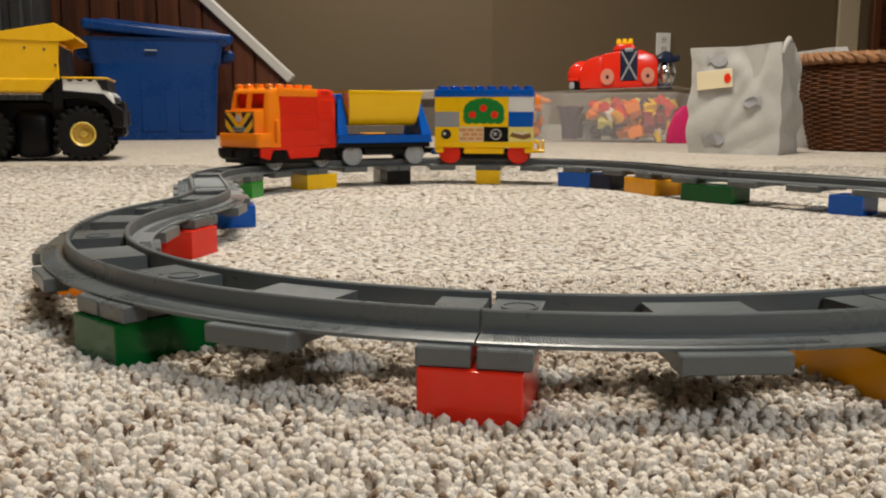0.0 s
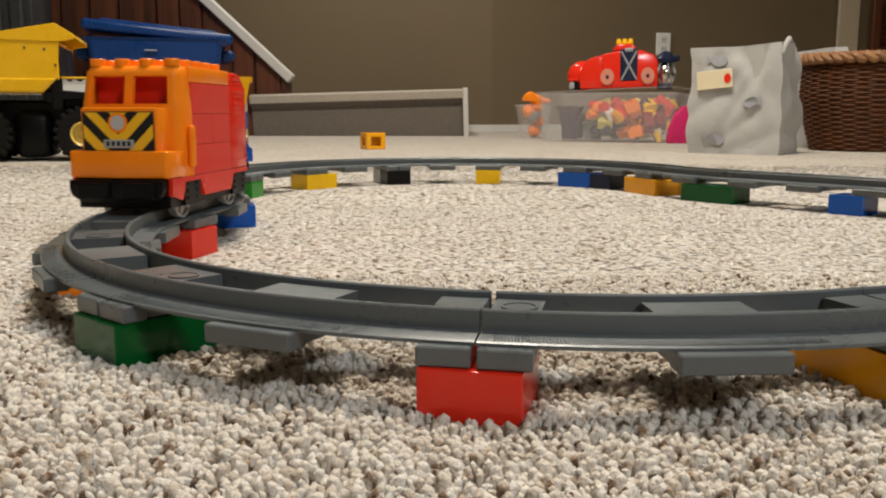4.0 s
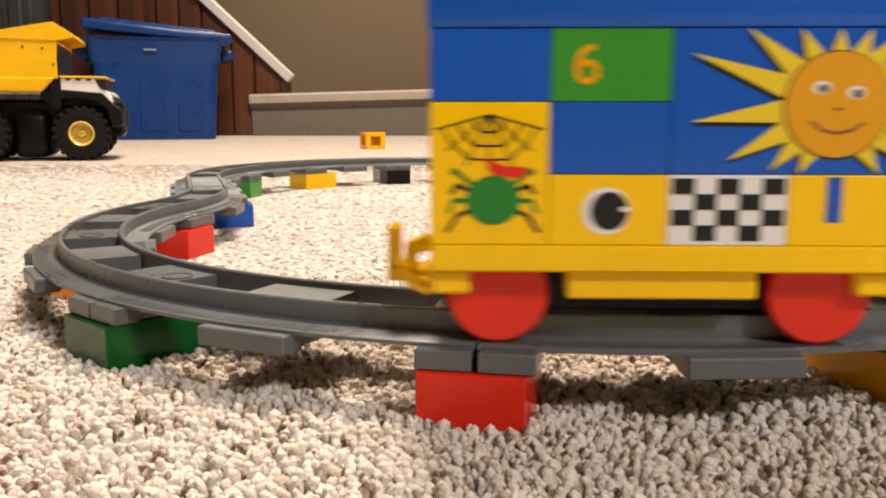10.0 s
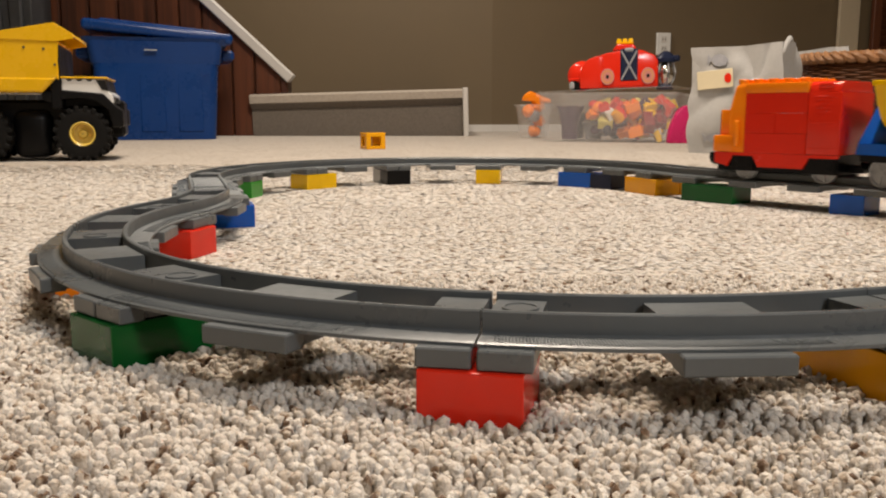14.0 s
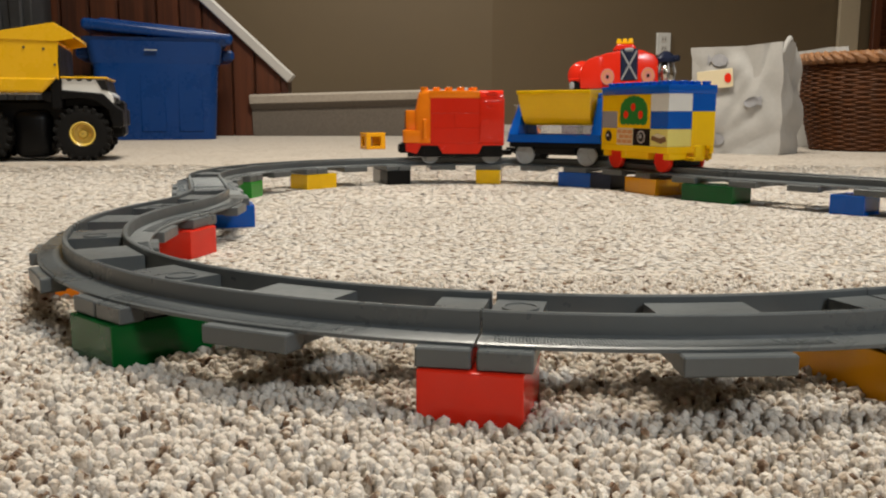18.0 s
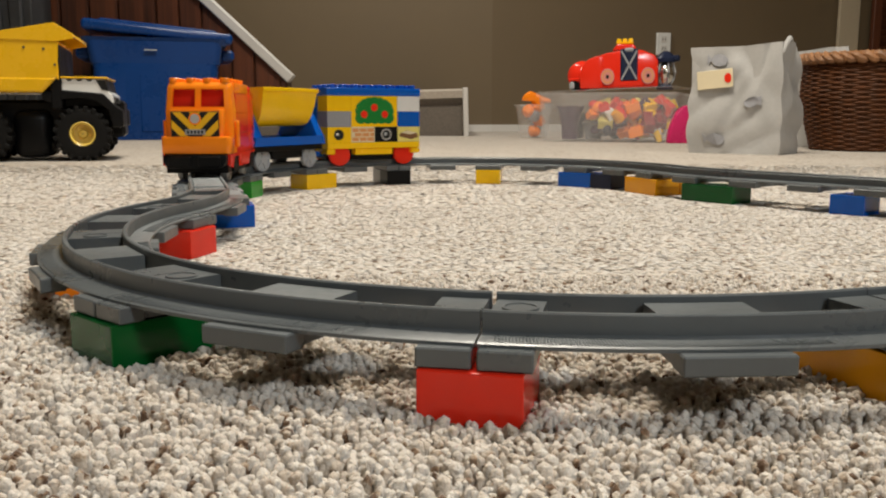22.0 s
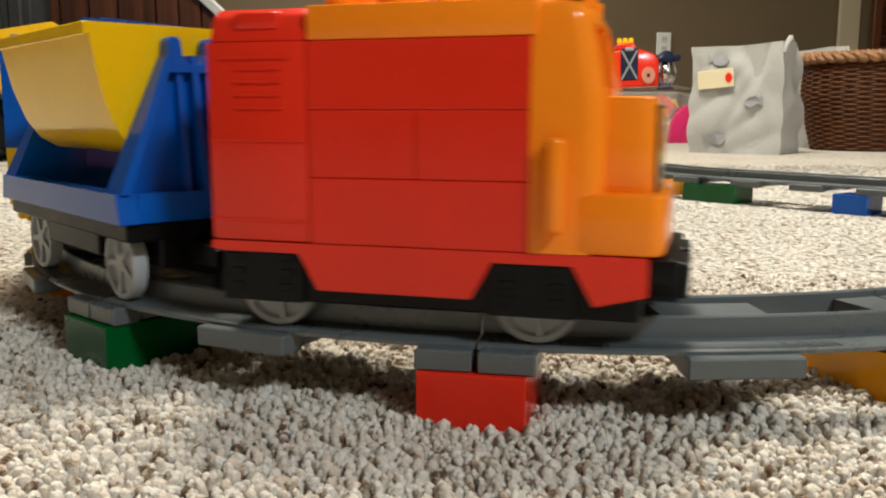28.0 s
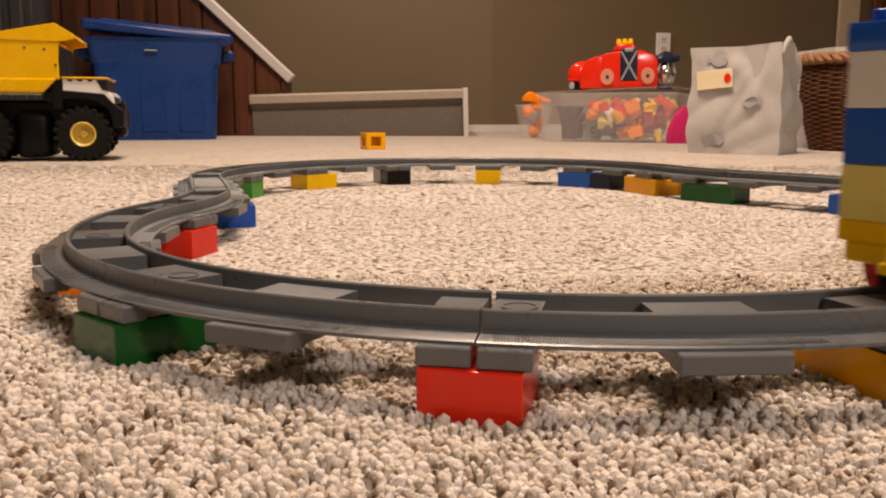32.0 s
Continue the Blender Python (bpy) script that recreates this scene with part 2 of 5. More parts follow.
def prism(bm, outline, y0, y1, axis="y"):
    """Extrude an outline of (a, b) pairs: axis y gives (a, t, b), x gives (t, a, b), z gives (a, b, t)."""
    def at(a, b, t):
        return {"y": (a, t, b), "x": (t, a, b), "z": (a, b, t)}[axis]
    lo = [bm.verts.new(at(a, b, y0)) for a, b in outline]
    hi = [bm.verts.new(at(a, b, y1)) for a, b in outline]
    n = len(outline)
    fs = [bm.faces.new(lo), bm.faces.new(hi[::-1])]
    for i in range(n):
        fs.append(bm.faces.new((lo[i], hi[i], hi[(i + 1) % n], lo[(i + 1) % n])))
    bmesh.ops.recalc_face_normals(bm, faces=fs)
    return bm


def prismed(outline, y0, y1, axis="y", bevel=0.0):
    bm = prism(bmesh.new(), outline, y0, y1, axis)
    if bevel:
        bmesh.ops.bevel(bm, geom=list(bm.edges), offset=bevel, segments=2, affect="EDGES", profile=0.5)
    return bm


def lathe(bm, profile, m=None, seg=32):
    """Turn (radius, height) pairs about z."""
    rings = []
    for r, z in profile:
        rings.append([bm.verts.new((r * math.cos(2 * math.pi * i / seg), r * math.sin(2 * math.pi * i / seg), z)) for i in range(seg)])
    fs = []
    for a, b in zip(rings, rings[1:]):
        for i in range(seg):
            fs.append(bm.faces.new((a[i], a[(i + 1) % seg], b[(i + 1) % seg], b[i])))
    vs = [v for r in rings for v in r]
    if m is not None:
        bmesh.ops.transform(bm, matrix=m, verts=vs)
    return bm


def sweep(bm, path, r, seg=8):
    """A round bar along a list of points."""
    rings = []
    for i, p in enumerate(path):
        a, b = Vector(path[max(i - 1, 0)]), Vector(path[min(i + 1, len(path) - 1)])
        q = (b - a).to_track_quat("Z", "Y").to_matrix()
        rings.append([bm.verts.new(Vector(p) + q @ Vector((r * math.cos(2 * math.pi * k / seg), r * math.sin(2 * math.pi * k / seg), 0))) for k in range(seg)])
    for a, b in zip(rings, rings[1:]):
        for k in range(seg):
            bm.faces.new((a[k], a[(k + 1) % seg], b[(k + 1) % seg], b[k]))
    bm.faces.new(rings[0][::-1])
    bm.faces.new(rings[-1])
    return bm


def scaled(bm, s=MM):
    bmesh.ops.scale(bm, vec=(s, s, s), verts=bm.verts)
    return bm


# ---- the room: its axes are turned a little against the track's ----
ROOM = pose(0.0373, -0.5258, 0, 0, 0, 10.724)
DEEP = 0.926


def spot(r, d, z=0.0, turn=0.0):
    """A place r to the right of and d beyond the near end of the room's axis."""
    return ROOM @ pose(r, d * DEEP, z, 0, 0, turn)


bm = bmesh.new()
bmesh.ops.create_grid(bm, x_segments=8, y_segments=8, size=0.5)
bmesh.ops.transform(bm, matrix=ROOM @ Matrix.Translation((-0.35, 1.9, 0)) @ Matrix.Diagonal((6.2, 9.0, 1, 1)), verts=bm.verts)
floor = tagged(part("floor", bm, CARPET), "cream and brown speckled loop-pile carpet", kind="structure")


def tuft_field(seed, strips, mat, label):
    """Tufts of the pile in strips across the room: from, to and pitch."""
    rng = np.random.default_rng(seed)
    pts, size = [], []
    for d0, d1, pitch in strips:
        for dd in np.arange(d0, d1, pitch):
            half = 0.55 * dd + 0.03
            r = np.arange(-half, half, pitch)
            r = r + rng.uniform(-0.5, 0.5, len(r)) * pitch
            y = dd + rng.uniform(-0.5, 0.5, len(r)) * pitch
            pts.append(np.stack([r, y], 1))
            size.append(np.full(len(r), pitch))
    pts, size = np.concatenate(pts), np.concatenate(size)
    keep = rng.random(len(pts)) < np.clip((1.6 - pts[:, 1]) / 0.5, 0, 1)
    pts, size = pts[keep], size[keep]
    n = len(pts)
    clump = np.stack([np.sin(pts[:, 0] * 640 + 3 * np.sin(pts[:, 1] * 410)) + np.sin(pts[:, 1] * 830 + 1.3), np.sin(pts[:, 1] * 590 + 3 * np.sin(pts[:, 0] * 370)) + np.sin(pts[:, 0] * 910 + 0.4)], 1)
    pts = pts + clump * size[:, None] * 0.36
    k = 5
    ang = np.arange(k) * 2 * np.pi / k
    rings = [(0.50, -0.5), (0.84, 0.30), (0.66, 0.80)]
    turn = rng.uniform(0, 6.28, n)
    rad = size * np.where(pts[:, 1] > 0.48, 1.5, 1.0) * rng.uniform(0.62, 1.22, n) * np.where(rng.random(n) < 0.15, 0.65, 1.0)
    swell = 0.5 + 0.25 * (np.sin(pts[:, 0] * 310 + 2 * np.sin(pts[:, 1] * 170)) + np.sin(pts[:, 1] * 270 + 1.7 * np.sin(pts[:, 0] * 190)))
    near = pts[:, 1] < 0.48
    # Near tufts stand tall for darker gaps; beyond 0.48 low for less shade.
    fade = np.where(near, np.clip(1.0 - 1.6 * (pts[:, 1] - 0.2), 0.55, 1.0) * 1.22, np.clip(0.105 - 0.14 * (pts[:, 1] - 0.48), 0.03, 0.105))
    even = np.where(near, 1.0, 0.35)
    tall = (0.0006 + rad * (0.95 + even * rng.uniform(-0.5, 0.5, n)) + 0.0017 * swell) * fade
    lean = rng.normal(0, 0.42, (n, 2)) * (size * even)[:, None]
    squash = rng.uniform(0.75, 1.2, n)
    verts = np.zeros((n, 3 * k + 1, 3))
    for j, (rr, hh) in enumerate(rings):
        a = ang[None, :] + turn[:, None] + j * 0.5
        wob = rng.uniform(0.68, 1.32, (n, k))
        verts[:, j * k:(j + 1) * k, 0] = pts[:, 0, None] + (rad * squash)[:, None] * rr * wob * np.cos(a) + lean[:, 0, None] * max(hh, 0)
        verts[:, j * k:(j + 1) * k, 1] = pts[:, 1, None] + rad[:, None] * rr * wob * np.sin(a) + lean[:, 1, None] * max(hh, 0)
        verts[:, j * k:(j + 1) * k, 2] = tall[:, None] * hh + 0.001
    verts[:, -1, 0] = pts[:, 0] + lean[:, 0] * 0.9
    verts[:, -1, 1] = pts[:, 1] + lean[:, 1] * 0.9
    verts[:, -1, 2] = tall * 1.02 + 0.001
    tri = []
    for j in range(2):
        for i in range(k):
            a, b = j * k + i, j * k + (i + 1) % k
            tri += [(a, b, b + k), (a, b + k, a + k)]
    for i in range(k):
        tri.append((2 * k + i, 2 * k + (i + 1) % k, 3 * k))
    tri = np.array(tri)
    faces = (tri[None] + (np.arange(n) * (3 * k + 1))[:, None, None]).reshape(-1, 3)
    me = bpy.data.meshes.new("carpet_pile")
    nv, nf = n * (3 * k + 1), len(faces)
    me.vertices.add(nv)
    me.vertices.foreach_set("co", verts.reshape(-1))
    me.loops.add(nf * 3)
    me.loops.foreach_set("vertex_index", faces.reshape(-1).astype(np.int32))
    me.polygons.add(nf)
    me.polygons.foreach_set("loop_start", np.arange(0, nf * 3, 3, dtype=np.int32))
    me.update(calc_edges=True)
    me.shade_smooth()
    me.materials.append(mat)
    ob = new("carpet_pile", me)
    ob.matrix_world = ROOM
    return tagged(ob, label, "carpet", kind="stuff")


tuft_field(7, ((0.12, 0.48, 0.0022),), TUFTS_NEAR, "deep cream carpet tufts flecked with brown and grey")
tuft_field(8, ((0.48, 0.85, 0.0029), (0.85, 1.6, 0.0046)), TUFTS_FLAT, "low flat cream carpet tufts flecked with brown")


# ---- walls ----
def wall(name, r0, d0, r1, d1, z0, z1, mat, label, thick=0.1):
    """An upright wall between two spots; its thickness lies behind it, on the left of the way from the first to the second."""
    a, b = ROOM @ Vector((r0, d0 * DEEP, 0)), ROOM @ Vector((r1, d1 * DEEP, 0))
    run = b - a
    bm = boxed(0, run.length, 0, thick, z0, z1)
    ob = part(name, bm, mat)
    ob.matrix_world = Matrix.Translation(a) @ Matrix.Rotation(math.atan2(run.y, run.x), 4, "Z")
    return tagged(ob, label, kind="structure")


wall("wall_back", -1.9, 4.9, 0.25, 4.9, 0, 2.4, WALL, "tan painted wall behind the stair")
wall("wall_corner", 0.25, 4.9, 2.7, 5.45, 0, 2.4, WALL, "tan painted wall with a power outlet")
wall("wall_right", 2.7, 5.45, 2.7, -2.6, 0, 2.4, WALL, "plain tan wall closing the room")
wall("wall_behind", 2.7, -2.6, -3.4, -2.6, 0, 2.4, WALL, "plain tan wall closing the room")
wall("wall_left", -3.4, -2.6, -3.4, 4.0, 0, 2.4, WALL, "plain tan wall closing the room")
wall("baseboard", -0.3, 4.885, 0.25, 4.885, 0, 0.035, TRIM, "low white skirting along the tan wall", 0.015)
wall("baseboard", 0.25, 4.885, 2.69, 5.435, 0, 0.035, TRIM, "low white skirting along the tan wall", 0.015)
bm = boxed(-3.5, 2.9, -2.7, 5.6, 2.4, 2.46)
bmesh.ops.transform(bm, matrix=ROOM, verts=bm.verts)
tagged(part("ceiling", bm, CEILING), "plain white painted ceiling", kind="structure")

# ---- the track ----
CURVE_R, STRAIGHT = 256.0, 128.0
LAYOUT = "RRRLSRRRRRRLSRRRSRR"
BENDS = [-1.75, 0.98, -1.8, 0.21, 1.03, 1.33, 1.48, 0.45, -0.73, -1.99, -4.41, -4.4, -2.41, 0.09, 1.98, 2.81, 3.1, 2.87, 1.1]
SEAT = 19.2
TREAD = SEAT + 8.0


def lay_out():
    """Joints of the loop, clockwise from the near joint, in millimetres; the slack of the joints is in BENDS."""
    x, y, a = 0.0, -256.0, math.pi
    rows = []
    for c, kink in zip(LAYOUT, BENDS):
        s = {"L": 1, "R": -1, "S": 0}[c]
        start = (x, y, a)
        if s:
            b = a + s * math.pi / 6
            x, y, a = x + CURVE_R * s * (math.sin(b) - math.sin(a)), y - CURVE_R * s * (math.cos(b) - math.cos(a)), b
        else:
            x, y = x + STRAIGHT * math.cos(a), y + STRAIGHT * math.sin(a)
        rows.append((c, start, (x, y, a)))
        a += radians(kink)
    n, first = len(rows), 12
    gap = (-x * 0.5, (-256.0 - y) * 0.5)
    out = []
    for i, (c, p, q) in enumerate(rows):
        f, g = max(i - first, 0) / (n - first), max(i + 1 - first, 0) / (n - first)
        out.append((c, (p[0] + gap[0] * f, p[1] + gap[1] * f, p[2]), (q[0] + gap[0] * g, q[1] + gap[1] * g, q[2])))
    return out


PIECES = lay_out()


def along(curved, t, o):
    """Point of a piece at share t of its length and o outwards of its middle line, in its own space: it starts at the
    origin along x and a curved one turns right."""
    if not curved:
        return Vector((STRAIGHT * t, o, 0)), 0.0
    a = t * math.pi / 6
    return Vector(((CURVE_R + o) * math.sin(a), (CURVE_R + o) * math.cos(a) - CURVE_R, 0)), -a


def band(bm, curved, t0, t1, section, steps):
    """Run a closed cross-section of (o, z) pairs along a piece."""
    rings = []
    for i in range(steps + 1):
        t = t0 + (t1 - t0) * i / steps
        ring = []
        for o, z in section:
            p, _ = along(curved, t, o)
            ring.append(bm.verts.new((p.x, p.y, z)))
        rings.append(ring)
    n = len(section)
    fs = [bm.faces.new(rings[0]), bm.faces.new(rings[-1][::-1])]
    for a, b in zip(rings, rings[1:]):
        for k in range(n):
            fs.append(bm.faces.new((a[k], a[(k + 1) % n], b[(k + 1) % n], b[k])))
    bmesh.ops.recalc_face_normals(bm, faces=fs)
    return bm


def sleeper(curved, t0, t1, square, mat, top):
    """One sleeper, square to the middle line at share `square`: raised plate between the rails, and an end block on each side."""
    span = (STRAIGHT if not curved else CURVE_R * math.pi / 6)
    mid, _ = along(curved, (t0 + t1) / 2, 0)
    _, turn = along(curved, square, 0)
    half = (t1 - t0) * span / 2
    m = Matrix.Translation(mid) @ Matrix.Rotation(turn, 4, "Z")
    bm = bmesh.new()
    outline = [(-20, 1.0), (20, 1.0), (20, 5.9), (12.4, 5.9), (12.4, 12.1), (12.0, 12.4), (-12.0, 12.4), (-12.4, 12.1), (-12.4, 5.9), (-20, 5.9)]
    prism(bm, outline, -half + 0.2, half - 0.2, "x")
    bmesh.ops.transform(bm, matrix=m, verts=bm.verts)
    ob = part("sleeper", scaled(bm), mat, top)
    for o0, o1 in ((-30, -20), (20, 30)):
        part("end_block", scaled(boxed(-half, half, o0, o1, 0.05, 6.2, 0.5, m)), mat, ob)
    return ob


def track_piece(kind):
    """A toy track length: two rails with treads, end sleepers, a middle sleeper and the joint tongue."""
    curved = kind == "curve"
    mat = TRACK_LIGHT if kind == "crossing" else TRACK
    top = thing("track_piece", {"curve": "dark grey plastic curved toy train track length", "straight": "dark grey plastic straight toy train track length",
                                "crossing": "blue-grey ribbed straight toy train track length"}[kind], "toy track", "loop of train track")
    steps = 18 if curved else 2
    e = 0.003
    for sgn in (1, -1):
        rail = [(sgn * 12.6, 5.0), (sgn * 12.6, 14.2), (sgn * 13.1, 14.7), (sgn * 14.5, 14.7), (sgn * 15.0, 14.2), (sgn * 15.2, 8.4), (sgn * 15.2, 5.0)]
        part("rail", scaled(band(bmesh.new(), curved, -e, 1 + e, rail, steps)), mat, top, smooth=True)
        tread = [(sgn * 15.0, 6.2), (sgn * 15.0, 8.4), (sgn * 16.2, 7.9), (sgn * 25.2, 7.6), (sgn * 26.0, 7.1), (sgn * 26.0, 6.0)]
        ledge = part("tread", scaled(band(bmesh.new(), curved, -e, 1 + e, tread, steps)), mat, top, smooth=True)
        ribs = bmesh.new()
        for i in range(96):
            t = 0.30 + 0.67 * i / 95
            p, turn = along(curved, t, sgn * 21.2)
            box(ribs, -0.26, 0.26, -3.8, 3.8, 7.4, 7.84, 0, Matrix.Translation(p) @ Matrix.Rotation(turn + 0.12, 4, "Z"))
        part("grip_ribs", scaled(ribs), mat, ledge)
    s = 0.124
    sleeper(curved, 0.0008, s, 0.0, mat, top)
    sleeper(curved, 0.5 - s, 0.5 + s, 0.5, mat, top)
    sleeper(curved, 1 - s, 0.9992, 1.0, mat, top)
    bm = bmesh.new()
    p, turn = along(curved, 1 - s * 0.55, 0)
    cyl(bm, 5.4, 5.2, 0.35, Matrix.Translation((p.x, p.y, 12.3)) @ pose(0, 0, 0), 20)
    tongue = part("joint_tongue", scaled(bm), mat, top, smooth=True)
    part("joint_ring", scaled(lathe(bmesh.new(), [(5.0, 12.3), (5.15, 13.0), (5.85, 13.0), (6.0, 12.3)], Matrix.Translation((p.x, p.y, 0)), 28)), mat, tongue, smooth=True)
    if kind == "crossing":
        for i in range(7):
            t = 0.18 + 0.64 * i / 6
            bm = bmesh.new()
            box(bm, t * STRAIGHT - 4.2, t * STRAIGHT + 4.2, -12.4, 12.4, 8.6, 13.8, 0.8)
            part("rib", scaled(bm), mat, top)
    return top


def lay(c, p, q):
    """The pose of a piece: a left-hander is the same curve laid from its other end."""
    if c == "L":
        return pose(q[0] * MM, q[1] * MM, SEAT * MM, 0, 0, math.degrees(q[2] + math.pi))
    return pose(p[0] * MM, p[1] * MM, SEAT * MM, 0, 0, math.degrees(p[2]))


masters = {}
for i, (c, p, q) in enumerate(PIECES):
    kind = "crossing" if i == 4 else {"S": "straight"}.get(c, "curve")
    m = lay(c, p, q)
    if kind in masters:
        copy_thing(masters[kind], m)
    else:
        masters[kind] = track_piece(kind)
        masters[kind].matrix_world = m


def on_track(i, t, o):
    """Millimetre place and heading on piece i at share t, o towards the outside of the loop."""
    c, p, q = PIECES[i]
    if c == "S":
        x, y, a = p[0] + (q[0] - p[0]) * t, p[1] + (q[1] - p[1]) * t, p[2]
    else:
        s = 1 if c == "L" else -1
        a = p[2] + s * t * math.pi / 6
        x = p[0] + CURVE_R * s * (math.sin(a) - math.sin(p[2]))
        y = p[1] - CURVE_R * s * (math.cos(a) - math.cos(p[2]))
    return x - o * math.sin(a), y + o * math.cos(a), a


# ---- toy bricks ----
PITCH = 16.0


def studs(bm, nx, ny, x0, y0, z, h=4.4, r=4.7):
    """Hollow-topped studs on a grid that starts at x0, y0."""
    for i in range(nx):
        for j in range(ny):
            m = Matrix.Translation((x0 + PITCH * (i + 0.5), y0 + PITCH * (j + 0.5), z))
            lathe(bm, [(r, -0.2), (r, h - 0.4), (r - 0.4, h), (r - 1.3, h), (r - 1.5, h - 1.6), (0.05, h - 1.6)], m, 18)
    return bm


def brick_mesh(nx, ny, h=19.2, with_studs=True):
    bm = bmesh.new()
    box(bm, -nx * 8 + 0.12, nx * 8 - 0.12, -ny * 8 + 0.12, ny * 8 - 0.12, 0, h, 0.45, None, 2)
    if with_studs:
        studs(bm, nx, ny, -nx * 8, -ny * 8, h, 1.0)
    return scaled(bm)


def support(i, t, o, nx, ny, mat, label, turn=0.0):
    x, y, a = on_track(i, t, o)
    ob = part("toy_brick", brick_mesh(nx, ny, 19.1, False), mat)
    ob.matrix_world = pose(x * MM, y * MM, 0.0, 0, 0, math.degrees(a) + turn)
    return tagged(ob, label, "toy brick", "bricks under the track")


support(0, -0.006, 16, 2, 2, RED, "glossy red square brick carrying a track joint", -4.0)
support(1, 0.0, 0, 2, 4, GREEN, "dark green long brick lying across under the track")
support(2, 0.0, 4, 2, 2, ORANGE, "orange square brick under the track joint")
support(3, -0.06, -18, 2, 2, RED, "red square brick under the track joint")
support(4, 0.0, -18, 2, 2, BLUE, "blue square brick under the ribbed track length")
support(6, 0.0, -14, 2, 2, LIME, "green square brick under the track joint")
support(7, 0.06, -14, 3, 2, YELLOW, "yellow long brick lying along under the track")
support(8, 0.0, -15, 2, 2, BLACK, "black square brick under the track joint")
support(8, 0.0, 17, 2, 2, GREY, "grey square brick under the track joint")
support(9, 0.0, -15, 2, 2, YELLOW, "yellow square brick under the track joint")
support(9, 1.0, -15, 3, 2, BLUE, "blue long brick lying along under the track")
support(9, 1.33, -15, 2, 2, NAVY, "dark navy square brick under the track")
support(10, 0.95, -15, 4, 2, AMBER, "amber long brick under the track")
support(10, 0.95, 18, 4, 2, AMBER, "amber long brick under the track")
support(11, 0.72, -15, 4, 2, GREEN, "dark green long brick lying along under the track")
support(12, 0.84, -15, 2, 2, BLUE, "dark blue square brick under the track")
support(13, 0.25, 4, 2, 2, WHEEL_GREY, "light grey square brick under the track")
support(14, 0.0, 0, 2, 4, RED, "red long brick lying across under the track")
support(15, 0.5, 0, 2, 4, GREEN, "green long brick lying across under the track")
support(17, 0.0, 0, 2, 4, BLUE, "blue long brick lying across under the track")
support(18, 0.0, 0, 2, 4, AMBER, "amber long brick lying across under the track")


# ---- the train: x runs forwards, z from the wheels' treads, millimetres ----
WHEEL_R = 12.2
wheels = []


def wheel(car, x, y, mat, label, r=WHEEL_R, plain=False):
    """A spoked toy wheel with a flange; the axle runs across the vehicle."""
    side = 1 if y > 0 else -1
    bm = bmesh.new()
    prof = [(0.05, -2.2), (3.0, -2.2), (3.4, -1.0), (r - 2.6, -0.6), (r - 1.9, -2.2), (r - 0.5, -2.4), (r, -1.8), (r, 2.6), (r - 1.5, 3.0), (0.05, 3.0)]
    if plain:
        prof = [(0.05, -2.4), (r - 0.8, -2.4), (r, -1.6), (r, 2.6), (r - 1.5, 3.0), (0.05, 3.0)]
    lathe(bm, [(a, -b) for a, b in prof], None, 36)
    bmesh.ops.recalc_face_normals(bm, faces=list(bm.faces))
    if side < 0:
        bmesh.ops.rotate(bm, cent=(0, 0, 0), matrix=Matrix.Rotation(math.pi, 3, "X"), verts=bm.verts)
    bmesh.ops.rotate(bm, cent=(0, 0, 0), matrix=Matrix.Rotation(-math.pi / 2, 3, "X"), verts=bm.verts)
    ob = part("wheel", scaled(bm), mat, car, label, True)
    for k in range(0 if plain else 5):
        bm = boxed(2.5, r - 2.0, -1.2, 1.2, 0.2, 2.1, 0.2, Matrix.Rotation(2 * math.pi * k / 5, 4, "Z"))
        if side < 0:
            bmesh.ops.rotate(bm, cent=(0, 0, 0), matrix=Matrix.Rotation(math.pi, 3, "X"), verts=bm.verts)
        bmesh.ops.rotate(bm, cent=(0, 0, 0), matrix=Matrix.Rotation(-math.pi / 2, 3, "X"), verts=bm.verts)
        part("spoke", scaled(bm), mat, ob)
    ob.location = (x * MM, y * MM, r * MM)
    wheels.append((ob, (x, y, r)))
    return ob


